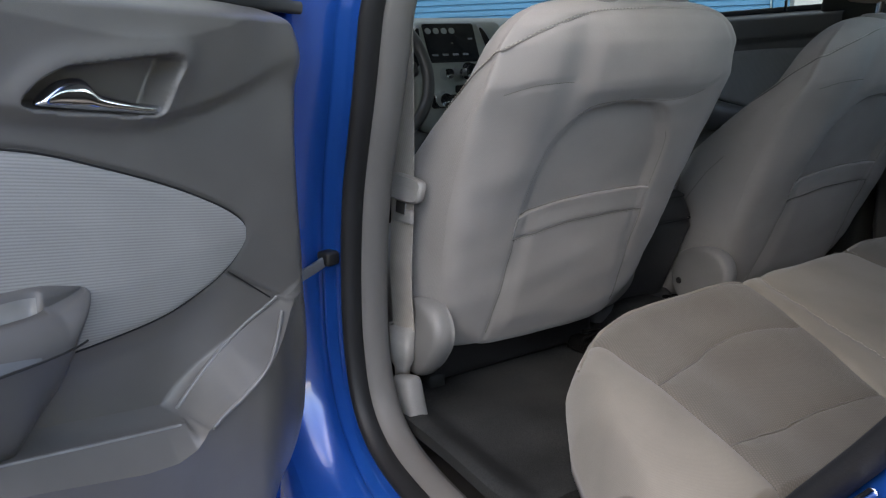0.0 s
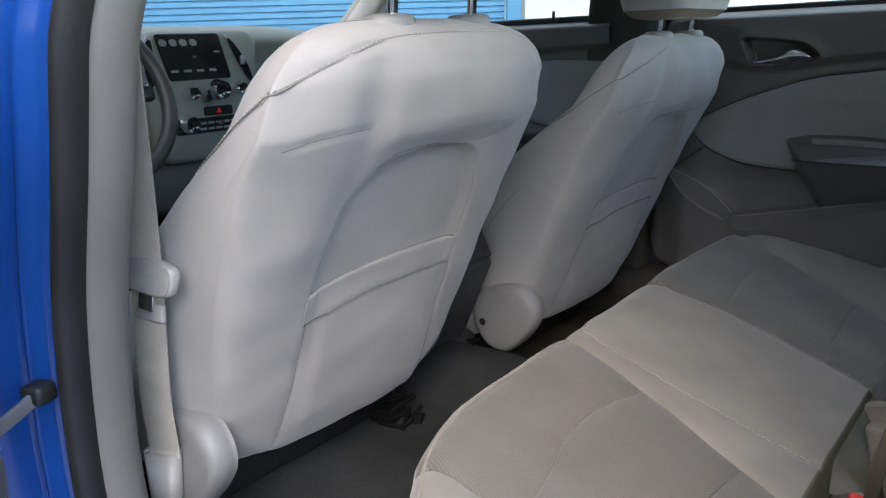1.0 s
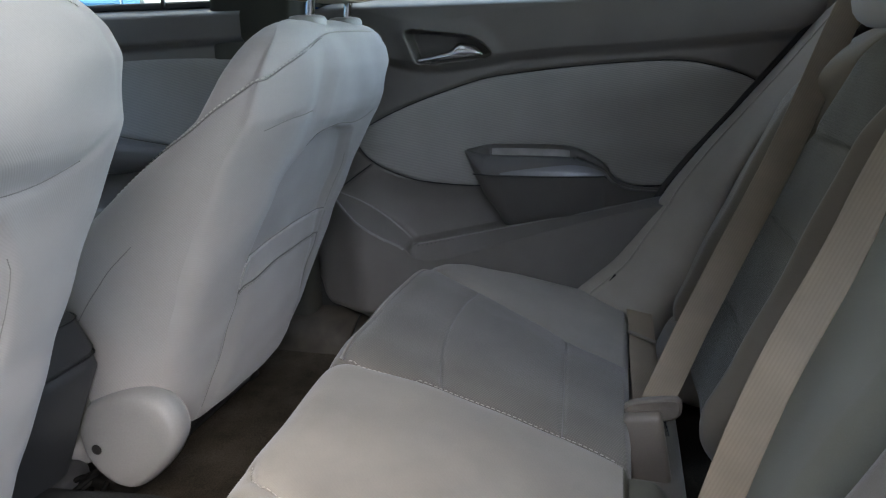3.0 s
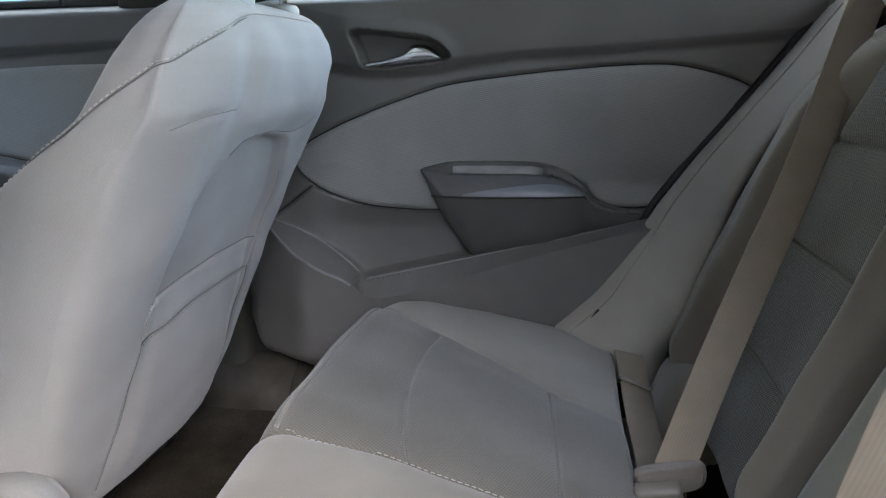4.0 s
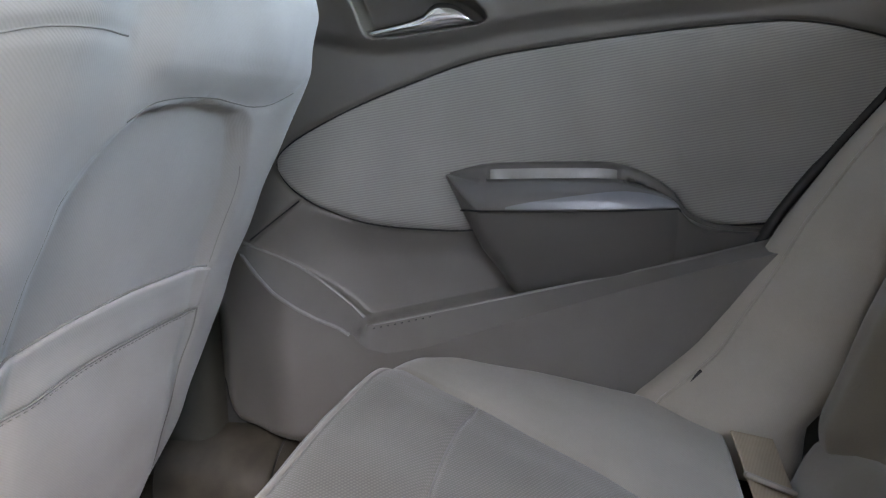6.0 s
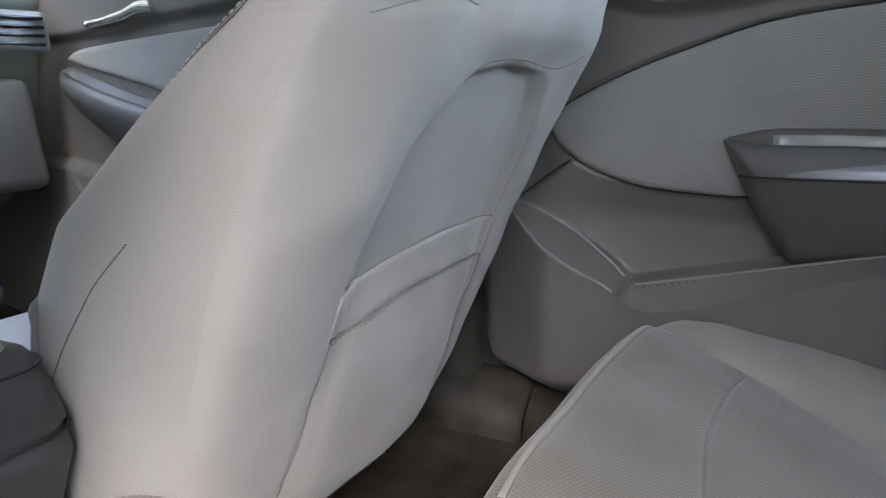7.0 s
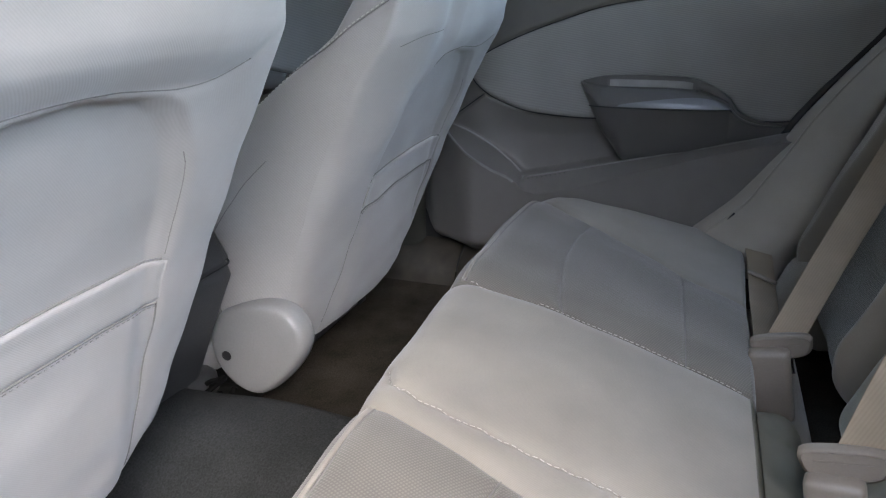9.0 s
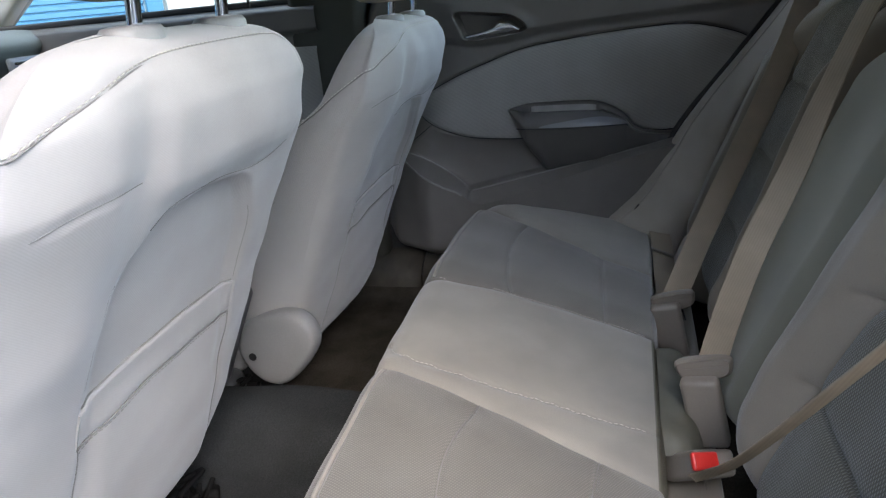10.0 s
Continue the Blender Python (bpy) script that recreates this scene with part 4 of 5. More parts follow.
    for y, zt, w, dp in pr:
        w, dp = max(w, .001), max(dp, .003)
        f = min(1, dp / .075)
        k = ends(y)
        dip = .030 * min(1, k * 1.4)
        c = max(.004, zt - .683) * f
        g0, g1 = w * (.460 - .15 * k), w * (.460 + .165 * k)
        sec = [(-.012, .005 * f), (w * .15, .008 * f), (w * .22, .008 * f), (g0, .004 * f), (g0 + w * .03 * k, -.002 * f - dip), (g1 - w * .04 * k, -.008 * f - dip * .8), (g1, -.22 * c), (w * .70, -.31 * c), (w * .83, -.45 * c), (w * .92, -.62 * c), (w * .975, -.80 * c), (w, -c), (w * .985, -c - .002 * f), (w * .97, -c - .004 * f), (w * .84, -c - dp * .32), (w * .58, -c - dp * .60), (w * .33, -c * .7 - dp * .85), (0, -.012 * f - dp), (-.012, -.012 * f - dp)]
        rows.append([(X(a), y, zt + b) for a, b in sec])
        if k > .3:
            grip.append([(X(a), y, zt + b) for a, b in ((g0 + w * .008 * k, .001), (g0 + w * .032 * k, .0005 - dip), ((g0 + g1) / 2, -.003 - dip * .9), (g1 - w * .042 * k, -.006 - dip * .8))])
    arm = sheet("armrest", rows, ARMSKIN, root, "dark grey moulded plastic armrest", wrap_v=True, caps=True, flip=sx < 0)
    # the hollow's caught light is painted as a paler plastic
    sheet("grip_hollow", grip, LITPLASTIC, arm, "hollow of the grip, paled for the light it catches", flip=sx > 0)
    # tapering strip that paints the sheen on the pad's rolled edge
    rows = []
    for y, zt, w, dp in pr:
        if -.476 < y < -.285:
            c = max(.004, zt - .683)
            u = float(np.clip((-.285 - y) / .17, 0, 1)) ** .8
            q = [(.70, .31), (.83, .45), (.92, .62), (.975, .80), (1.0, 1.0)]
            v = np.linspace(3.7 - 2.9 * u, 3.93, 8)
            rows.append([(X(w * float(np.interp(k, range(5), [a for a, _ in q])) + .0008), y, zt - c * float(np.interp(k, range(5), [b for _, b in q])) + .0006) for k in v])
    sheet("sheen_strip", rows, SATIN, arm, "pale strip painting the sheen on the armrest's edge", flip=sx < 0)
    seam = [(X(w + .0004), y, zt - max(.004, zt - .683) - .001) for y, zt, w, dp in pr if -.478 < y < -.232]
    sweep("armrest_seam", seam, ring(.0012, 6), BLACK, arm, "dark seam under the armrest pad", up=(1, 0, 0))
    part("catch", block((.012, .012, .006), .002, 2, at=(X(.031), -.286, .702)), ARMSKIN, arm, "small catch in the grip")
    # chrome lever in its cup
    low = spline([(-.119, .890), (-.127, .884), (-.167, .887), (-.213, .891), (-.248, .895)], 60)
    high = spline([(-.119, .892), (-.152, .897), (-.187, .906), (-.197, .915), (-.208, .919), (-.226, .916), (-.24, .906), (-.248, .897)], 60)
    rows = []
    for y in np.linspace(-.1195, -.2475, 44):
        z0, z1 = (float(np.interp(-y, -q[:, 0], q[:, 1])) for q in (low, high))
        hh = (z1 - z0) / 2
        rows.append([(X(.010 + .009 * math.cos(a) * min(1, hh / .006)), y, (z0 + z1) / 2 + hh * math.sin(a)) for a in np.linspace(0, 6.283, 18, endpoint=False)])
    sheet("door_handle", rows, CHROME, root, "chrome pull handle", wrap_v=True, caps=True)
    # outer skin, window frame and glass
    outer = []
    for z, b in ((.22, .06), (.30, .13), (.45, .165), (.62, .172), (.78, .165), (.92, .145), (1.0, .11)):
        outer.append([(sx * b, y, z) for y in np.linspace(.14, -.80 - .10 * smooth01(.6, 1.0, z), 20)])
    outer = np.array(outer)
    inner_side = outer.copy()
    inner_side[..., 0] = sx * .055
    shell = np.concatenate([outer, inner_side[::-1]], 0)
    sheet("outer_skin", shell, BLUE, root, "blue metallic outer door skin", wrap_u=True)
    for k in (0, -1):
        part_edge = np.array([outer[:, k], inner_side[:, k]])
        sheet("door_edge", part_edge, BLUE, root)
    part("door_core", block((.09, 1.0 if sx > 0 else .94, .70), .01, at=(sx * .092, -.345 if sx > 0 else -.37, .63)), DARKPLASTIC, root)
    if sx < 0:
        frame_path = spline([(sx * .09, .095, 1.0), (sx * .03, .05, 1.12), (sx * -.06, -.03, 1.28), (sx * -.09, -.10, 1.325), (sx * -.09, -.40, 1.33), (sx * -.06, -.62, 1.26), (sx * .02, -.80, 1.10), (sx * .08, -.88, 1.0)], 60)
    else:
        frame_path = spline([(sx * .05, .10, 1.0), (sx * .02, .07, 1.12), (sx * -.06, .03, 1.28), (sx * -.09, -.05, 1.325), (sx * -.09, -.40, 1.33), (sx * -.06, -.62, 1.26), (sx * .02, -.80, 1.10), (sx * .08, -.88, 1.0)], 60)
    sweep("window_frame", frame_path, rounded(.05, .045, .01), DARKPLASTIC, root, "black window frame", up=(1, 0, 0))
    gl = [[(sx * (.07 - .13 * t), y0 + (y1 - y0) * u, 1.0 + .32 * t) for u in np.linspace(0, 1, 6)] for t, y0, y1 in ((0, .09, -.86), (.4, .06, -.79), (.8, .0, -.66), (1, -.08, -.58))]
    sheet("window_pane", gl, GLASS, root)
    sweep("window_seal", [(sx * .045, y, 1.004) for y in np.linspace(.13, -.86, 12)], rounded(.035, .016, .005), BLACK, root, "black rubber window seal")
    return root


door_right = door(1)
door_left = door(-1)
door_left.matrix_basis = pose(-.976, -.049, .675, -2.5, 6.1, -63.1) @ pose(0, 0, -.70)


# ---- car body round the cabin ----
OPENING = spline([(-.075, 1.02), (-.02, .86), (.035, .72), (.062, .60), (.072, .48), (.055, .385), (.0, .335), (-.10, .315), (-.25, .31), (-.40, .325), (-.50, .39), (-.585, .50), (-.645, .595), (-.715, .70), (-.80, .85), (-.845, 1.0), (-.78, 1.16), (-.62, 1.28), (-.40, 1.335), (-.22, 1.325), (-.13, 1.22)], 200, True)


def offset_curve(curve, d):
    t = np.roll(curve, -1, 0) - np.roll(curve, 1, 0)
    n = np.stack([t[:, 1], -t[:, 0]], 1)
    n /= np.linalg.norm(n, axis=1)[:, None]
    if np.sum((curve + n * .01 - curve.mean(0)) ** 2) < np.sum((curve - curve.mean(0)) ** 2):
        n = -n
    return curve + n * np.reshape(d, (-1, 1))


def tumble(z):
    """How far the side leans in above the sills."""
    return .18 * smooth01(.95, 1.40, z)


def opening_band(name, steps, mat, parent, label=""):
    """A band swept round the left door opening: steps of (outward offset, x)."""
    rows = []
    for d, x in steps:
        q = offset_curve(OPENING, d)
        rows.append(np.c_[x + tumble(q[:, 1]), q])
    return sheet(name, rows, mat, parent, label, wrap_v=True)


def car_body():
    root = empty("car_body", (0, 0, 0), label="blue metallic car body around the open rear doorway", category="car")
    opening_band("door_jamb", [(.016, -.735), (.020, -.765), (.030, -.778), (.052, -.783), (.058, -.787), (.064, -.797), (.071, -.800), (.078, -.797), (.088, -.808), (.096, -.83), (.100, -.865), (.112, -.88)], BLUE, root, "glossy blue painted door jamb")
    seal = [(.022, -.770), (.026, -.782), (.020, -.791), (.012, -.793), (.006, -.787), (.004, -.776), (.006, -.764), (.012, -.758)]
    rows = []
    for d, x in seal + seal[:1]:
        q = offset_curve(OPENING, d)
        rows.append(np.c_[x + tumble(q[:, 1]), q])
    sheet("door_seal", rows, BLACK, root, "thick black rubber door seal", wrap_v=True, flip=True)
    opening_band("pillar_trim", [(.016, -.766), (.008, -.762), (.003, -.754), (.000, -.742), (.001, -.728), (.010, -.716), (.04, -.708)], TRIM, root, "grained beige pillar and sill trim", )
    # outer side, from the doorway outward to a frame of the whole side
    out = []
    for d, x in ((.112, -.88), (.13, -.893), (.16, -.90)):
        q = offset_curve(OPENING, d)
        out.append(np.c_[x + tumble(q[:, 1]) * .9, q])
    lim = offset_curve(OPENING, .16)
    c = np.array([-.38, .80])
    far = np.stack([np.clip(c[0] + (lim[:, 0] - c[0]) * 6, -1.9, .33), np.clip(c[1] + (lim[:, 1] - c[1]) * 3, .18, 1.40)], 1)
    out.append(np.c_[-.90 + tumble(far[:, 1]), far])
    sheet("side_panel", out, BLUE, root, "blue metallic body side", wrap_v=True)
    # inner trim behind the doorway
    inn = []
    lim = offset_curve(OPENING, .03)
    for k, x in ((0, -.708), (1, -.70)):
        q = lim if k == 0 else np.stack([np.clip(c[0] + (lim[:, 0] - c[0]) * 6, -1.7, .30), np.clip(c[1] + (lim[:, 1] - c[1]) * 3, .25, 1.36)], 1)
        inn.append(np.c_[x + tumble(q[:, 1]), q])
    sheet("inner_trim", inn, TRIM, root, wrap_v=True)
    # roof with headliner
    def roof_pts(z0, crown):
        return [[(x, y, z0 + crown * (1 - (x / .62) ** 2) - .10 * smooth01(.5, 1.0, y) - .06 * smooth01(-.7, -1.3, y)) for x in np.linspace(-.62, .62, 14)] for y in np.linspace(.75, -1.25, 24)]
    sheet("roof", roof_pts(1.40, .05), BLUE, root, "blue car roof")
    # front and rear ends
    for s in (-1, 1):
        sweep("windscreen_pillar", spline([(s * .78, 1.30, .98), (s * .72, 1.0, 1.16), (s * .62, .62, 1.36)], 14), rounded(.10, .07, .02), APILLAR, root, "cream windscreen pillar", up=(1, 0, 0))
        sweep("rear_pillar", spline([(s * .62, -1.10, 1.36), (s * .70, -1.45, 1.12), (s * .74, -1.62, 1.0)], 12), rounded(.16, .10, .03), TRIM, root, up=(1, 0, 0))
    part("bonnet", block((1.62, 1.05, .10), .05, 4, at=(0, 1.95, .93), turn=(-4, 0, 0)), BLUE, root, "blue bonnet")
    part("boot_lid", block((1.5, .7, .12), .05, 4, at=(0, -1.95, 1.0)), BLUE, root, "blue boot lid")
    ws = [[(x, 1.32 - .62 * t + .10 * (1 - (x / .8) ** 2), .97 + .38 * t) for x in np.linspace(-.74 + .12 * t, .74 - .12 * t, 10)] for t in np.linspace(0, 1, 6)]
    sheet("windscreen", ws, GLASS, root, "clear windscreen")
    rw = [[(x, -1.62 + .50 * t, 1.0 + .36 * t) for x in np.linspace(-.68, .68, 8)] for t in np.linspace(0, 1, 4)]
    sheet("rear_window", rw, GLASS, root, "clear rear window")
    # right-hand side: pillar between the doors, quarter trim, roof rail
    sweep("middle_pillar", spline([(.74, .225, .30), (.735, .215, .95), (.70, .16, 1.15), (.60, .05, 1.36)], 30), rounded(.19, .08, .025, 6), PILLAR, root, "trimmed pillar between the doors, darkened for shade", up=(1, 0, 0))
    sweep("roof_rail", [(.60, y, 1.365 - .10 * smooth01(.5, 1.0, y)) for y in np.linspace(.75, -1.2, 16)], rounded(.10, .07, .02), HEADLINER, root, up=(0, 0, 1))
    sweep("roof_rail", [(-.60, y, 1.385 - .10 * smooth01(.5, 1.0, y)) for y in np.linspace(.75, -1.2, 16)], rounded(.10, .06, .02), HEADLINER, root, up=(0, 0, 1))
    part("quarter_trim", block((.10, .9, .75), .03, at=(.74, -1.28, .68)), TRIM, root)
    part("quarter_panel", block((.10, 1.1, .75), .03, at=(.85, -1.36, .64)), BLUE, root)
    part("front_wing", block((.12, 1.1, .65), .05, 3, at=(.82, 1.9, .62)), BLUE, root)
    part("front_wing", block((.12, 1.1, .65), .05, 3, at=(-.82, 1.9, .62)), BLUE, root)
    part("sill", block((.18, 2.2, .16), .03, 3, at=(.79, .1, .28)), DARKPLASTIC, root, "dark sill trim")
    for y0, y1 in ((-.62, .030), (.033, .20)):
        plate_prof = spline([(.80, .367), (.74, .366), (.70, .358), (.672, .343), (.655, .322), (.648, .28)], 24)
        rows = [[(x + (.004 if y in (y0, y1) else 0), y, z - (.004 if y in (y0, y1) else 0)) for x, z in plate_prof] for y in (y0, y0 + .004, (y0 + y1) / 2, y1 - .004, y1)]
        sheet("kick_plate", rows, KICK, root, "scuffed brown sill plate", flip=True)
    part("rear_shelf", block((1.36, .75, .03), .01, at=(0, -1.22, .985)), TRIM, root, "beige rear shelf")
    part("wheel_housing", block((.16, .50, .80), .03, at=(.74, -1.06, .66)), TRIM, root)
    part("wheel_housing", block((.14, .50, .80), .03, at=(-.72, -1.16, .66)), TRIM, root)
    part("underbody", block((1.5, 3.9, .06), .02, at=(0, 0, .22)), DARKPLASTIC, root)
    part("bulkhead", block((1.5, .06, .7), .02, at=(0, 1.38, .6)), DARKPLASTIC, root)
    part("rear_bulkhead", block((1.3, .05, .7), .02, at=(0, -.93, .62)), DARKPLASTIC, root)
    # left front door, closed, with its glass
    part("front_door", block((.12, 1.02, .78), .04, 3, at=(-.80, .72, .62)), BLUE, root, "closed blue front door")
    part("front_door_panel", block((.05, 1.0, .70), .02, 3, at=(-.71, .73, .64)), PLASTIC, root)
    fg = [[(-.80 + .17 * t, y0 + (y1 - y0) * u, 1.0 + .33 * t) for u in (0, .5, 1)] for t, y0, y1 in ((0, .22, 1.15), (1, .05, .72))]
    sheet("window_pane", fg, GLASS, root)
    # striker and check strap on the jamb
    sweep("check_strap", spline([(-.80, .098, .618), (-.84, .085, .606), (-.90, .06, .595)], 10), rounded(.006, .016, .002), SATIN, root, "satin steel door check strap", up=(0, 0, 1))
    part("strap_housing", block((.026, .026, .022), .005, at=(-.803, .098, .618), turn=(0, 0, 20)), BLACK, root, "black strap housing")
    st = spline([(-.785, -.732, .636), (-.812, -.734, .636), (-.817, -.727, .638), (-.812, -.718, .641), (-.785, -.716, .642)], 24)
    sweep("striker", st, ring(.0035, 10), CHROME, root, "chrome door striker", up=(0, 0, 1))
    return root


car_body()
hl = [[(x, y, 1.372 + .045 * (1 - (x / .60) ** 2) - .10 * smooth01(.5, 1.0, y) - .06 * smooth01(-.7, -1.3, y)) for x in np.linspace(-.60, .60, 14)] for y in np.linspace(.75, -1.25, 24)]
tagged(sheet("ceiling", hl, HEADLINER), "pale cloth car headliner", "ceiling", kind="structure")


def floor():
    xs, ys = np.linspace(-.70, .74, 120), np.linspace(-.70, 1.36, 150)
    X, Y = np.meshgrid(xs, ys, indexing="ij")
    Z = .285 + .055 * np.exp(-((X + .01) / .10) ** 4) + .06 * smooth01(.9, 1.3, Y)
    Z += .02 * smooth01(.60, .70, X) + .03 * smooth01(-.62, -.69, X) + .004 * np.sin(X * 19) * np.sin(Y * 23)
    tagged(sheet("floor", np.stack([X, Y, Z], -1), CARPET, flip=True), "dark grey worn car carpet", "floor", kind="structure")


floor()


def floor_mat():
    xs, ys = np.linspace(-.70, .045, 96), np.linspace(-.215, .26, 60)
    X, Y = np.meshgrid(xs, ys, indexing="ij")
    edge = np.minimum(np.minimum(X + .70, .045 - X), np.minimum(Y + .215, .26 - Y))
    Z = .285 + .055 * np.exp(-((X + .01) / .10) ** 4) + .004 * np.sin(X * 19) * np.sin(Y * 23) + .018 + .006 * smooth01(.0, .012, edge) + .003 * np.sin(X * 9 + Y * 13) + .03 * smooth01(-.62, -.69, X)
    top = sheet("floor_mat", np.stack([X, Y, Z], -1), MAT, flip=True)
    for line in (0, -1):
        for a in (np.stack([X[line], Y[line], Z[line]], -1), np.stack([X[:, line], Y[:, line], Z[:, line]], -1)):
            sheet("mat_edge", np.array([a, a - np.array((0, 0, .02))]), MAT, top)
    return tagged(top, "dark grey carpet floor mat behind the driver's seat", "floor mat")


floor_mat()


# ---- console between the seats ----
def console():
    root = empty("centre_console", (0, .45, 0), label="dark grey centre console with a padded lid", category="console")
    off = np.array((0, .45, 0))
    rows = []
    for z, hw, y0, y1 in ((.30, .104, .255, 1.0), (.36, .101, .232, 1.0), (.45, .097, .190, 1.0), (.53, .093, .150, 1.0), (.546, .090, .152, 1.0), (.548, .084, .16, .98)):
        o = rounded(2 * hw, y1 - y0, .03, 6)
        rows.append(np.c_[o[:, 0] - .012, o[:, 1] + (y0 + y1) / 2, np.full(len(o), z)] - off)
    sheet("body", rows, DARKPLASTIC, root, wrap_v=True, caps=True)
    rows = []
    for z, hw, y0, y1 in ((.325, .128, .222, .98), (.348, .126, .222, .98), (.356, .120, .228, .98), (.362, .106, .240, .98)):
        o = rounded(2 * hw, y1 - y0, .03, 6)
        rows.append(np.c_[o[:, 0] - .012, o[:, 1] + (y0 + y1) / 2, np.full(len(o), z)] - off)
    sheet("base_flange", rows, DARKPLASTIC, root, "moulded flange round the console's foot", wrap_v=True)
    for z, hw, y0 in ((.549, .0915, .150), (.598, .0850, .164)):
        o = rounded(2 * hw, .40, .03, 6)
        ring3 = np.c_[o[:, 0] - .012, o[:, 1] + y0 + .20, np.full(len(o), z)] - off
        sweep("console_joint", ring3, ring(.0014, 6), BLACK, root, "dark joint round the bin", closed=True)
    rows = []
    for z, hw, y0, y1 in ((.550, .088, .155, .55), (.556, .091, .15, .55), (.598, .084, .165, .55), (.606, .080, .172, .545), (.609, .07, .18, .54)):
        o = rounded(2 * hw, y1 - y0, .03, 6)
        rows.append(np.c_[o[:, 0] - .012, o[:, 1] + (y0 + y1) / 2, np.full(len(o), z)] - off)
    sheet("bin", rows, DARKPLASTIC, root, "dark grey bin under the lid", wrap_v=True, caps=True)
    rows = []
    for z, hw, y0, y1 in ((.618, .066, .20, .50), (.622, .072, .192, .505), (.645, .074, .19, .505), (.662, .068, .20, .50), (.668, .055, .215, .49)):
        o = rounded(2 * hw, y1 - y0, .035, 6)
        rows.append(np.c_[o[:, 0] - .01, o[:, 1] + (y0 + y1) / 2, np.full(len(o), z)] - off)
    sheet("padded_lid", rows, LID, root, "padded armrest lid, paled for windscreen light", wrap_v=True, caps=True)
    return root


console()


# ---- dashboard ----
def dashboard():
    root = empty("dashboard", (0, 1.0, 0), label="grey dashboard with a touch screen and round knobs", category="dashboard")
    off = np.array((0, 1.0, 0))
    # the skin: a profile swept across the car
    prof = [(1.36, .95), (1.25, 1.005), (1.10, 1.022), (1.00, 1.015), (.955, .99), (.935, .95), (.945, .88), (.97, .78), (1.0, .68), (1.06, .60), (1.2, .56)]
    pr = spline(prof, 60)
    xs = np.linspace(-.74, .74, 80)
    pts = []
    for x in xs:
        bend = .05 * (abs(x) / .74) ** 2
        pts.append([(x, y + bend + .05 * smooth01(.11, .20, abs(x + .03)) * smooth01(1.0, .93, z), z - .02 * smooth01(.2, .5, x)) for y, z in pr])
    sheet("skin", np.array(pts) - off, DASH, root)
    part("glove_box", block((.42, .05, .20), .02, 3, at=(.42, .98 - 1.0, .72), turn=(-10, 0, 0)), PLASTIC, root, "grey glove box lid")
    # centre stack
    st = rounded(.30, .31, .04, 6)
    rows = []
    for d, k in ((.05, 1.0), (.0, 1.0), (-.008, .97), (-.010, .90), (-.010, .1)):
        rows.append([(-.03 + x * k * (1 + .12 * (z * k / .2)), -.052 + d - .05 * z * k, .852 + z * k) for x, z in st])
    sheet("centre_panel", rows, DASH, root, "pale grey centre stack", wrap_v=True, flip=True)
    tilt = lambda x, z, d=0.0: (x - .28 * max(0.0, z - .89), -.063 - d + .05 * (.86 - z), z)

    def flat(name, x0, x1, z0, z1, mat, d, label="", r=.006, parent=root):
        o = rounded(x1 - x0, z1 - z0, r, 4)
        o = o + np.array(((x0 + x1) / 2, (z0 + z1) / 2))
        c = o.mean(0)
        rows = [[tilt(x, z, -.01) for x, z in o], [tilt(x, z, d - .001) for x, z in o], [tilt(*(c + (q - c) * .985), d) for q in o], [tilt(*(c + (q - c) * .05), d) for q in o]]
        ob = sheet(name, rows, mat, parent, label, wrap_v=True, flip=True)
        ob.data.polygons.foreach_set("use_smooth", [False] * len(ob.data.polygons))
        return ob
    screen = flat("touch_screen", -.122, .046, .893, 1.000, GLOSS, .004, "glossy black touch screen", .008)
    for k in range(4):
        flat("screen_icon", -.118 + k * .026, -.098 + k * .026, .972, .988, MARK, .0046, "", .008, screen)
    for k in range(4):
        flat("screen_mark", -.112 + k * .034, -.092 + k * .034, .912, .918, MARK, .0046, "", .002, screen)
    flat("screen_mark", .018, .034, .955, .960, MARK, .0046, "", .002, screen)
    # air vents at both sides of the screen
    for s in (1, -1):
        o = spline([(.062, .995), (.080, .985), (.105, .93), (.110, .885), (.098, .875), (.085, .90), (.070, .95)], 40, True)
        o = o * np.array((s, 1)) + np.array((-.035 * (1 - s), 0))
        c = o.mean(0)
        v = sheet("air_vent", [[tilt(x, z, -.01) for x, z in o], [tilt(x, z, .005) for x, z in o], [tilt(*(c + (q - c) * .86), .004) for q in o]], SATIN, root, "silver framed air vent", wrap_v=True, flip=s > 0)
        sheet("vent_slats", [[tilt(*(c + (q - c) * .88), .0035) for q in o], [tilt(*(c + (q - c) * .05), .0035) for q in o]], GLOSS, v, wrap_v=True, flip=s > 0)
        part("vent_tab", block((.012, .008, .022), .002, at=tilt(.092 * s - .035 * (1 - s), .935, .006)), SATIN, v)

    def knob(name, x, z, r, deep=.028):
        rows = []
        for d, f in ((-.01, 1.08), (.003, 1.08), (.005, 1.0), (deep * .8, .95), (deep, .88)):
            rows.append([tilt(x + r * f * math.cos(a), z + r * f * math.sin(a), d) for a in np.linspace(0, 6.283, 28, endpoint=False)])
        kb = sheet(name, rows, CHROME, root, "chrome rimmed black knob", wrap_v=True, flip=True)
        cap = [[tilt(x + r * f * math.cos(a), z + r * f * math.sin(a), d) for a in np.linspace(0, 6.283, 28, endpoint=False)] for d, f in ((deep, .88), (deep - .002, .80), (deep - .002, .02))]
        sheet("knob_face", cap, GLOSS, kb, wrap_v=True, flip=True)
    knob("volume_knob", .003, .866, .024)
    knob("tune_knob", -.075, .862, .016)
    knob("tune_knob", .062, .866, .016)
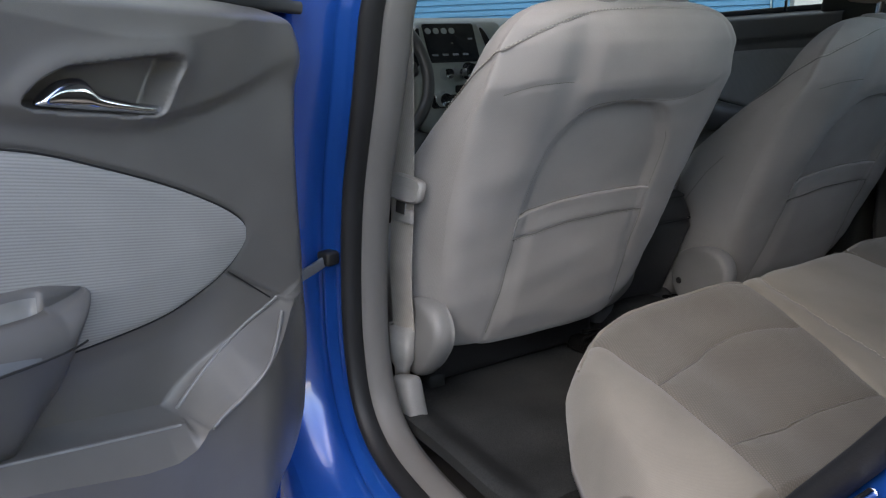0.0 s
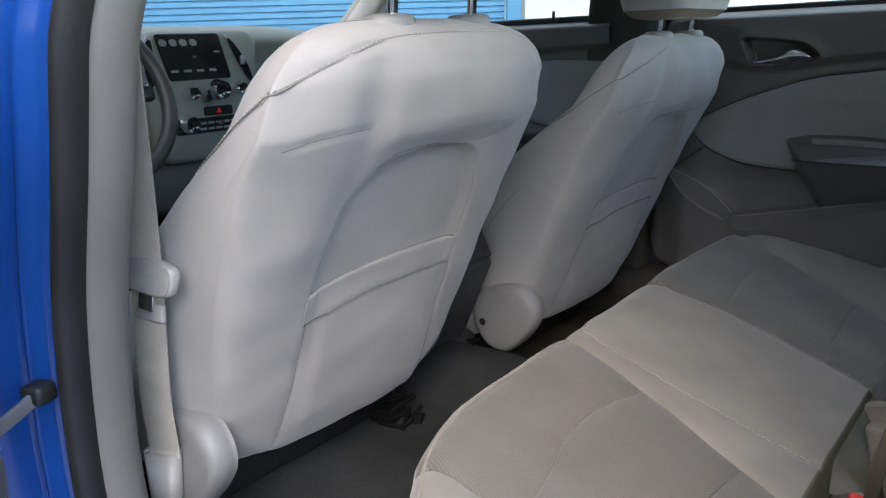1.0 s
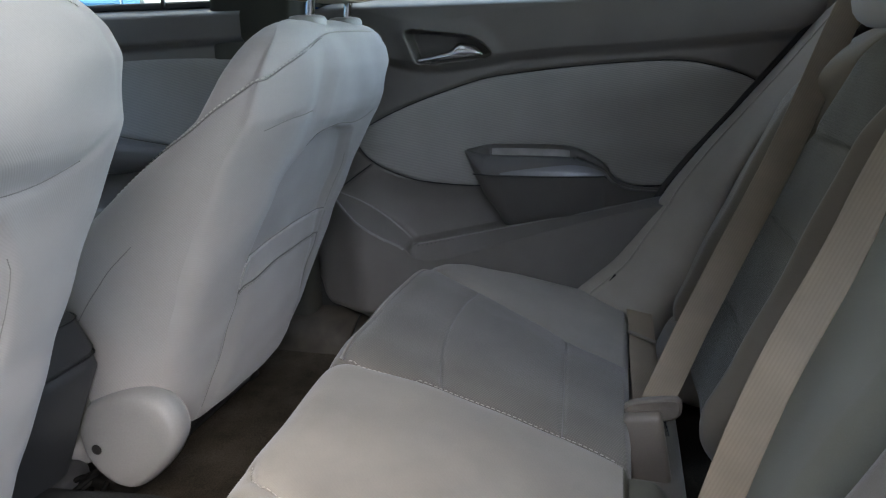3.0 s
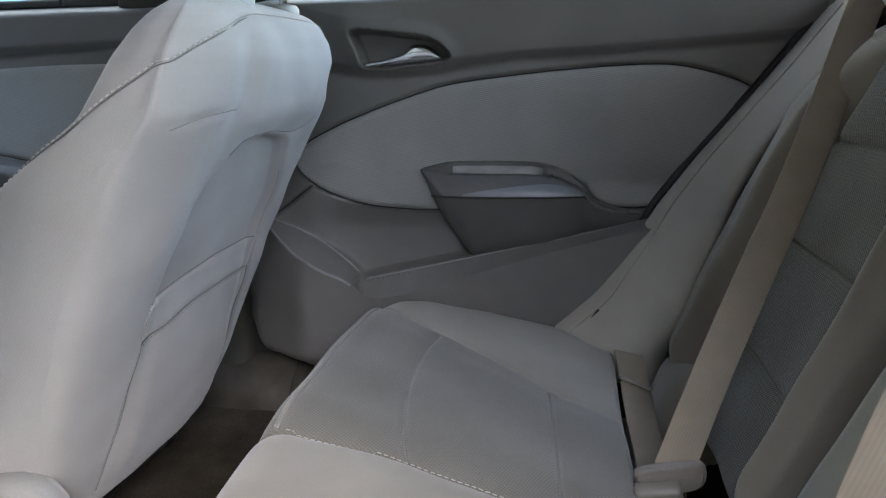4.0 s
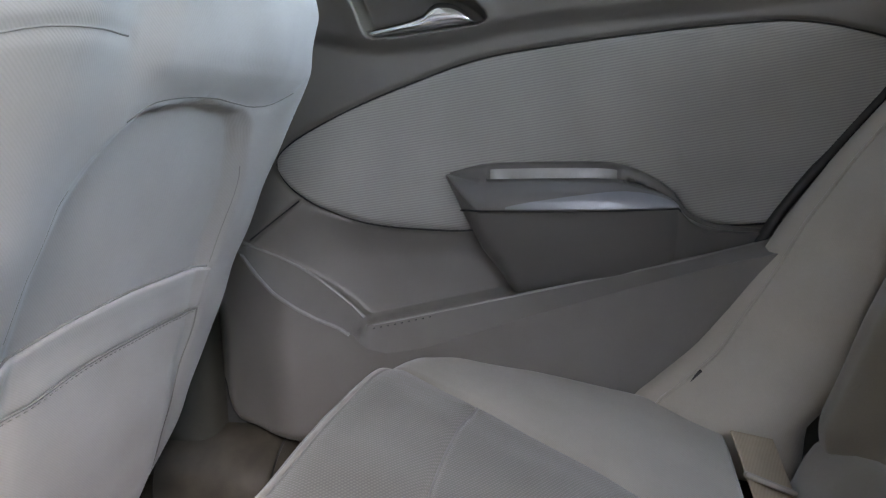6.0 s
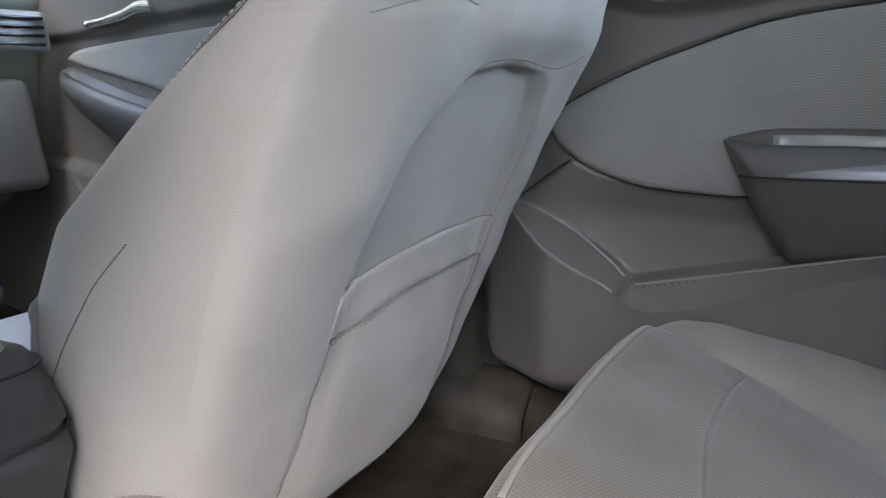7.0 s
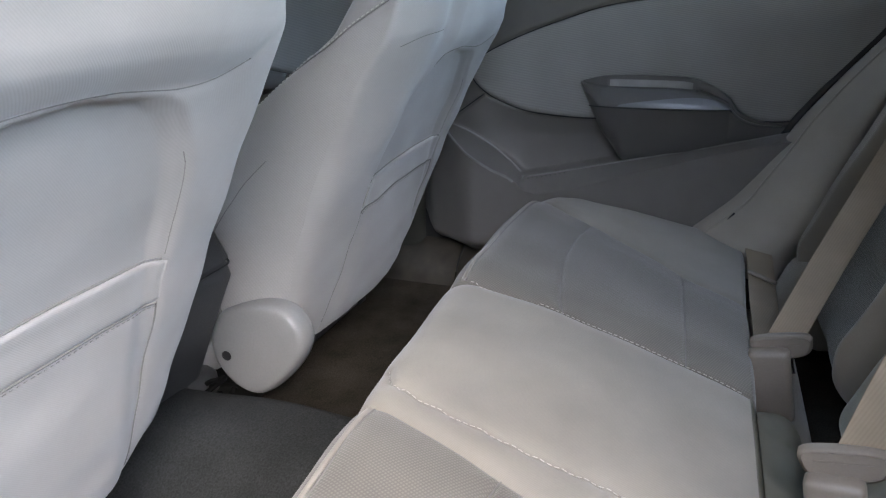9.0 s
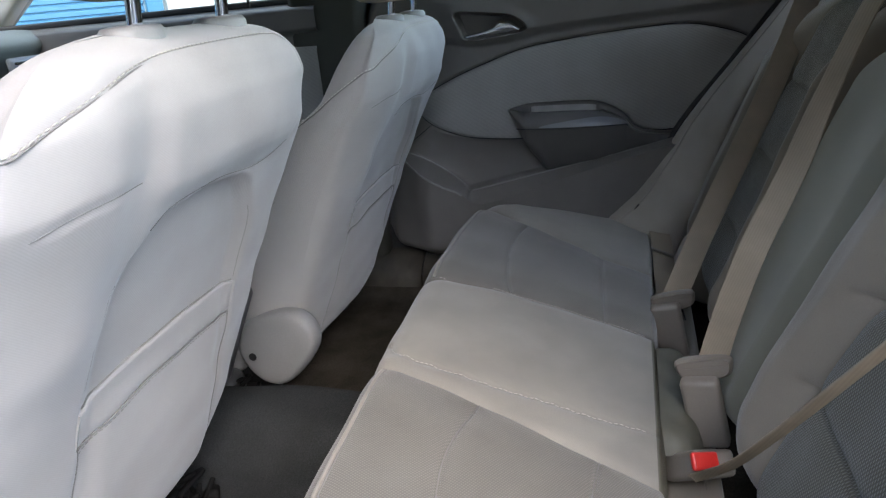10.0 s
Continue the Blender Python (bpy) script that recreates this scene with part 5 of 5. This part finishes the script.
    knob("heater_knob", -.088, .790, .021)
    knob("heater_knob", .092, .795, .021)
    for x0, x1 in ((-.05, -.028), (.03, .05)):
        for z0 in (.856, .868):
            flat("radio_button", x0, x1, z0, z0 + .010, SATIN, .006, "", .002)
    hz = flat("hazard_switch", -.040, .040, .806, .828, GLOSS, .004, "black hazard switch with a red triangle", .005)
    sheet("triangle", [[tilt(x, z, d) for x, z in ((-.008, .811), (.008, .811), (0, .824))] for d in (.003, .0052)] + [[tilt(0, .8155, .0052)] * 3], REDGLOW, hz, wrap_v=True, flip=True)
    flat("heater_panel", -.12, .13, .765, .802, GLOSS, .002, "glossy black heater panel", .01)
    for k in range(6):
        for z0 in (.772, .786):
            flat("heater_button", -.055 + k * .022, -.037 + k * .022, z0, z0 + .006, MARK, .0028, "", .0015)
    part("lower_panel", block((.66, .08, .17), .02, at=(-.10, .0, .655), turn=(-12, 0, 0)), DARKPLASTIC, root, "dark lower dashboard")
    # instrument hood before the wheel
    part("instrument_hood", block((.38, .14, .10), .045, 4, at=(-.42, .0, .955)), DASH, root)
    # vent at the passenger's end
    v = part("side_vent", block((.13, .02, .075), .012, 3, at=(.60, -.03, .90), turn=(-8, 0, -10)), SATIN, root, "chrome framed side air vent")
    for k in range(4):
        part("vent_slat", block((.105, .014, .006), .002, at=(.60, -.039, .878 + k * .015), turn=(-8, 0, -10)), GLOSS, v)
    return root


dashboard()


def gear_lever():
    root = empty("gear_lever", (-.02, .90, .55), label="black gear lever with a chrome topped knob", category="gear lever")
    boot = [[(r * math.cos(a), r * 1.2 * math.sin(a) - .01 * k, z) for a in np.linspace(0, 6.283, 20, endpoint=False)] for k, (z, r) in enumerate(((-.02, .062), (.02, .050), (.05, .032), (.08, .018), (.10, .012)))]
    sheet("boot", boot, WHEELSKIN, root, "black leather boot", wrap_v=True, caps=True)
    knob = [[(r * math.cos(a), r * 1.25 * math.sin(a) - .045, z) for a in np.linspace(0, 6.283, 20, endpoint=False)] for z, r in ((.095, .012), (.105, .019), (.125, .024), (.143, .023), (.150, .019))]
    kb = sheet("knob", knob, WHEELSKIN, root, "black leather knob", wrap_v=True, caps=True)
    cap = [[(r * math.cos(a), r * 1.25 * math.sin(a) - .045, z) for a in np.linspace(0, 6.283, 20, endpoint=False)] for z, r in ((.149, .0195), (.155, .017), (.158, .010), (.159, .001))]
    sheet("knob_cap", cap, CHROME, kb, "chrome cap", wrap_v=True)
    return root


gear_lever()


def steering_wheel():
    root = empty("steering_wheel", (-.418, .77, .885), label="dark grey leather steering wheel", category="steering wheel")
    root.rotation_euler = (radians(-24), 0, 0)
    a = np.linspace(0, 2 * math.pi, 72, endpoint=False)
    R = .186
    sweep("rim", np.c_[R * np.cos(a), 0 * a, R * np.sin(a)], ring(.0155, 14, 1.1), WHEELSKIN, root, "dark leather rim", closed=True, up=(0, 1, 0))
    part("hub", block((.17, .05, .13), .03, 4, at=(0, .02, -.005)), WHEELSKIN, root)
    for x, z, turn in ((-.115, 0, 0), (.115, 0, 0), (0, -.12, 90)):
        part("spoke", block((.10, .025, .04), .01, 2, at=(x, .012, z), turn=(0, turn, 0)), WHEELSKIN, root)
    for x in (-.125, .125):
        part("switch_trim", block((.05, .006, .012), .002, 2, at=(x, -.006, .012)), CHROME, root)
    sweep("column", [(0, .03, 0), (0, .35, -.02)], ring(.045, 16), WHEELSKIN, root, up=(1, 0, 0))
    return root


steering_wheel()


def front_right_door():
    root = empty("door_3", (.70, .7, 0), label="closed front passenger door with dark panel and armrest", category="car door", kind="structure")
    ys, zs = np.linspace(1.22, .23, 200), np.linspace(.32, 1.0, 160)
    Y, Z = np.meshgrid(ys, zs, indexing="ij")
    crease = np.interp(Y, [.23, .55, .70, .85, 1.0, 1.1], [.93, .918, .908, .893, .885, .90])
    h = .016 * smooth01(-.004, .012, Z - crease) - .05 * np.clip((Z - .982) / .018, 0, 1) ** 2
    rail = .575 + .10 * smooth01(.55, 1.02, Y)
    h += .030 * smooth01(0, .02, rail - Z) + .02 * smooth01(.02, .10, rail - Z) * smooth01(1.15, .8, Y)
    lens = np.stack([[1.0, .69], [.955, .65], [.91, .60], [.885, .575]])
    h += .004 * np.exp(-(near(lens, Y, Z) / .004) ** 2)
    sheet("inner_panel", np.stack([-h, Y - .7, Z], -1), PLASTIC, root, flip=True)
    top = spline([(.958, .854), (.93, .868), (.86, .877), (.70, .888), (.55, .897), (.40, .902), (.24, .90)], 120)
    low = spline([(.958, .852), (.93, .842), (.875, .829), (.74, .796), (.645, .765), (.50, .735), (.24, .70)], 120)
    rows = []
    for y in np.linspace(.957, .24, 110):
        t, b = (float(np.interp(-y, -q[:, 0], q[:, 1])) for q in (top, low))
        row = []
        for v in np.r_[0, .02, .06, np.linspace(.12, .88, 16), .94, .98, 1]:
            z = b + (t - b) * v
            d = max(0.0, min(z - b, t - z, (.958 - y) * 1.5))
            row.append((-(-.002 + .010 * math.sqrt(max(0, 1 - (1 - min(1, d / .012)) ** 2))), y - .7, z))
        rows.append(row)
    sheet("cloth_insert", rows, DOORKNIT, root, "ribbed grey cloth door insert")
    rows = []
    for y, zt, w, dp in spline([(.965, .838, .004, .01), (.95, .836, .03, .03), (.90, .822, .055, .06), (.80, .792, .066, .085), (.70, .768, .066, .09), (.55, .740, .05, .07), (.42, .72, .01, .02)], 50):
        tray = .012 * smooth01(.94, .92, y) * smooth01(.60, .64, y)
        rows.append([(-a, y - .7, zt + b) for a, b in ((-.01, .002), (w * .28, .002), (w * .34, -tray), (w * .64, -tray - .002), (w * .70, -.003), (w * .88, -.006), (w, -.018), (w * .97, -.034), (w * .62, -dp), (-.01, -dp - .01))])
    sheet("armrest", rows, ARMSKIN, root, "dark moulded armrest with a shallow tray", wrap_v=True, caps=True, flip=False)
    sheet("silver_trim", [[(-(.040 - .012 * abs(k) + .014 * t), .955 - .7 - .075 * t, .841 - .016 * t + .003 * (1 - abs(k))) for k in (-1, 0, 1)] for t in (0, .3, .6, 1)], SATIN, root, "satin silver switch trim")
    lever = spline([(.865, .910), (.82, .914), (.77, .922), (.735, .932), (.70, .930)], 24)
    sheet("door_handle", [[(-.024 - .006 * math.cos(a), y - .7, z + (.006 + .030 * (.865 - y)) * math.sin(a)) for a in np.linspace(0, 6.283, 12, endpoint=False)] for y, z in lever], CHROME, root, "chrome pull handle", wrap_v=True, caps=True)
    pk = [[(-.075, .95 - .7 - .3 * t, .50 - .05 * t + b) for b in (-.02, .0, .012)] for t in np.linspace(0, 1, 10)]
    sheet("door_pocket", pk, PLASTIC, root, "moulded door pocket")
    part("lock_button", block((.007, .007, .03), .002, at=(-.012, .395 - .7, 1.012)), BLACK, root, "black lock button")
    part("outer_skin", block((.08, 1.04, .78), .03, 3, at=(.14, .02, .62)), BLUE, root, "blue metallic outer skin")
    gl = [[(.05 - .13 * t, y0 + (y1 - y0) * u - .7, 1.0 + .33 * t) for u in (0, .5, 1)] for t, y0, y1 in ((0, 1.15, .25), (1, .62, .10))]
    sheet("window_pane", gl, GLASS, root)
    sweep("window_seal", [(.035, y - .7, 1.004) for y in (1.2, .9, .6, .24)], rounded(.035, .016, .005), BLACK, root, "black rubber window seal")
    return root


front_right_door()


# ---- seat belts ----


def ribbon(name, pts, parent, side, n=60, mat=None, width=.047):
    """A flat webbing strip through pts; side: the direction of its width."""
    p = spline(pts, n)
    sd = np.asarray(side, float)
    if sd.ndim == 1:
        sd = np.repeat(sd[None], n, 0)
    else:
        sd = np.stack([np.interp(np.linspace(0, 1, n), np.linspace(0, 1, len(sd)), sd[:, k]) for k in range(3)], 1)
    tan = np.gradient(p, axis=0)
    tan /= np.linalg.norm(tan, axis=1)[:, None]
    sd = sd - tan * np.sum(sd * tan, 1)[:, None]
    sd /= np.linalg.norm(sd, axis=1)[:, None]
    nrm = np.cross(tan, sd)
    sec = rounded(width, .0026, .0012, 3)
    rows = p[:, None] + sd[:, None] * sec[None, :, :1] + nrm[:, None] * sec[None, :, 1:]
    return sheet(name, rows, mat or BELT, parent, wrap_v=True, caps=True)


def tongue(name, at, turn, parent, w=.062, tall=1.0, mat=BUCKLE):
    t = plate(name, spline([(-w / 2, .004), (-w / 2 + .004, .013), (0, .016), (w / 2 - .004, .013), (w / 2, .004), (w / 2 - .008, -.010), (0, -.014), (-w / 2 + .008, -.010)], 40, True) * np.array((1, tall)), -.007, .007, mat, parent, "beige belt tongue", m=pose(*at, *turn))
    part("slot", block((w * .66, .0145, .0035), .001, at=(0, 0, .006)), mat, t)
    part("blade", block((.024, .003, .03), .001, at=(0, 0, -.026)), CHROME, t)
    return t


def front_belt():
    root = empty("seat_belt", (-.66, .11, .3), label="beige front seat belt hanging beside the pillar", category="seat belt", group="seat belts")
    o = np.array((-.66, .11, .3))
    path = [(-.672, .070, 1.10), (-.668, .083, .95), (-.664, .105, .74), (-.664, .130, .56), (-.662, .134, .50), (-.660, .136, .46)]
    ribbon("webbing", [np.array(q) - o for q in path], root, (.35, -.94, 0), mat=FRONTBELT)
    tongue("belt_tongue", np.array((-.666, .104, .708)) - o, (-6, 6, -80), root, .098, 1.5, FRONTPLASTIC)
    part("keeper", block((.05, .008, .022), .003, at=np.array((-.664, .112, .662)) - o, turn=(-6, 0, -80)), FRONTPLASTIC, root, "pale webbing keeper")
    rows = []
    for z, w, d in ((.462, .020, .010), (.468, .024, .013), (.40, .021, .012), (.385, .014, .009), (.27, .013, .008), (.25, .013, .008)):
        q = rounded(2 * w, 2 * d, min(d, w) * .8, 5)
        ang = radians(-66)
        rows.append([( -.662 + a * math.cos(ang) - b * math.sin(ang) - o[0], .140 + (.46 - z) * .08 + a * math.sin(ang) + b * math.cos(ang) - o[1], z - o[2]) for a, b in q])
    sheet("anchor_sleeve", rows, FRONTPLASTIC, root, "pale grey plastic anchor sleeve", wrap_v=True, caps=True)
    part("anchor_cover", block((.034, .060, .085), .012, 3, at=np.array((-.682, .088, .352)) - o, turn=(-14, 0, 8)), COVER, root, "beige anchor cover")
    return root


front_belt()


def rear_belt(name, path, tongue_at, buckle_at, turn, label, wide=.045, lean=(.26, .87, .32)):
    o = np.array(tongue_at, float)
    root = empty(name, o, label=label, category="seat belt", group="seat belts")
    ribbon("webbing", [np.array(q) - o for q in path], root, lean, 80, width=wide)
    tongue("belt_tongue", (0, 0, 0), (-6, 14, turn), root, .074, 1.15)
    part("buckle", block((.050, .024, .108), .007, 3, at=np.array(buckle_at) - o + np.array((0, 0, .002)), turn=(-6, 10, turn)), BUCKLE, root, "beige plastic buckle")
    return root


rear_belt("seat_belt", [(0.230, -0.556, 0.456), (0.284, -0.602, 0.550), (0.342, -0.654, 0.646), (0.400, -0.708, 0.743), (0.457, -0.756, 0.841), (0.512, -0.802, 0.941), (0.542, -0.844, 1.026)], (0.228, -0.554, 0.448), (0.222, -0.548, 0.392), 84, "beige rear seat belt buckled beside the cushion", wide=.041)
rear_belt("seat_belt", [(-0.083, -0.587, 0.498), (-0.076, -0.608, 0.576), (-0.062, -0.636, 0.654), (-0.034, -0.680, 0.742), (-0.010, -0.714, 0.822), (0.004, -0.761, 0.929), (0.010, -0.806, 1.008)], (-0.083, -0.578, 0.489), (-0.089, -0.580, 0.424), 78, "beige middle seat belt buckled beside the cushion", lean=((.26, .87, .32), (.55, .65, .4), (.85, .25, .42), (.92, -.02, .38)), wide=.036)


def loose_belt():
    o = np.array((-.21, -.56, .41))
    root = empty("seat_belt", o, label="slack beige rear belt lying along the backrest", category="seat belt", group="seat belts")
    ribbon("webbing", [np.array(q) - o for q in ((-.200, -.556, .400), (-.235, -.572, .435), (-.30, -.588, .495), (-.39, -.603, .585), (-.48, -.628, .690), (-.56, -.67, .81), (-.60, -.72, .92))], root, [(.5, .8, .2), (.2, .95, -.1), (-.3, .9, .2), (-.4, .8, .3)], 80, width=.013)
    return root


loose_belt()


def lap_belt():
    o = np.array((.545, -.535, .42))
    root = empty("seat_belt", o, label="folded beige lap belt end beside the padded bolster", category="seat belt", group="seat belts")
    ribbon("webbing", [np.array(q) - o for q in ((.576, -.543, .452), (.545, -.546, .439), (.50, -.547, .428), (.43, -.548, .416), (.35, -.551, .402), (.25, -.553, .392))], root, (-.06, .93, .36), 44)
    ribbon("folded_end", [np.array(q) - o for q in ((.572, -.542, .456), (.545, -.545, .443), (.512, -.546, .434))], root, (-.06, .93, .36), 20, width=.0475)
    part("slide", block((.010, .050, .006), .002, 2, at=np.array((.509, -.546, .435)) - o, turn=(21, 22, 3)), BUCKLE, root, "beige webbing slide")
    return root


lap_belt()


def loose_buckle():
    root = empty("belt_buckle", (-.191, -.570, .420), label="beige belt buckle with a red release button", category="belt buckle")
    part("body", block((.034, .058, .075), .007, 3, at=(.026, .004, -.026), turn=(20, -50, 12)), BUCKLE, root)
    part("release_button", block((.022, .036, .008), .003, 2, at=(-.005, .0, .003), turn=(20, -50, 12)), RED, root, "red release button")
    return root


loose_buckle()


def seat_wiring(place):
    root = empty("seat_wiring", place, label="black wiring and connector under the front seat", category="cable")
    rng = random.Random(7)
    for k in range(4):
        pts = [(rng.uniform(-.04, .04), rng.uniform(-.03, .05), rng.uniform(.0, .05)) for _ in range(5)]
        sweep("cable", spline(pts, 40), ring(.004, 7), WIRE, root)
    part("connector", block((.035, .022, .02), .004, at=(.01, -.02, .012), turn=(0, 20, 30)), WIRE, root)
    part("bracket", block((.03, .05, .035), .006, at=(-.02, .03, .018), turn=(0, 0, 15)), WIRE, root)
    return root


seat_wiring((-.205, .15, .298))
seat_wiring((.075, .215, .298))
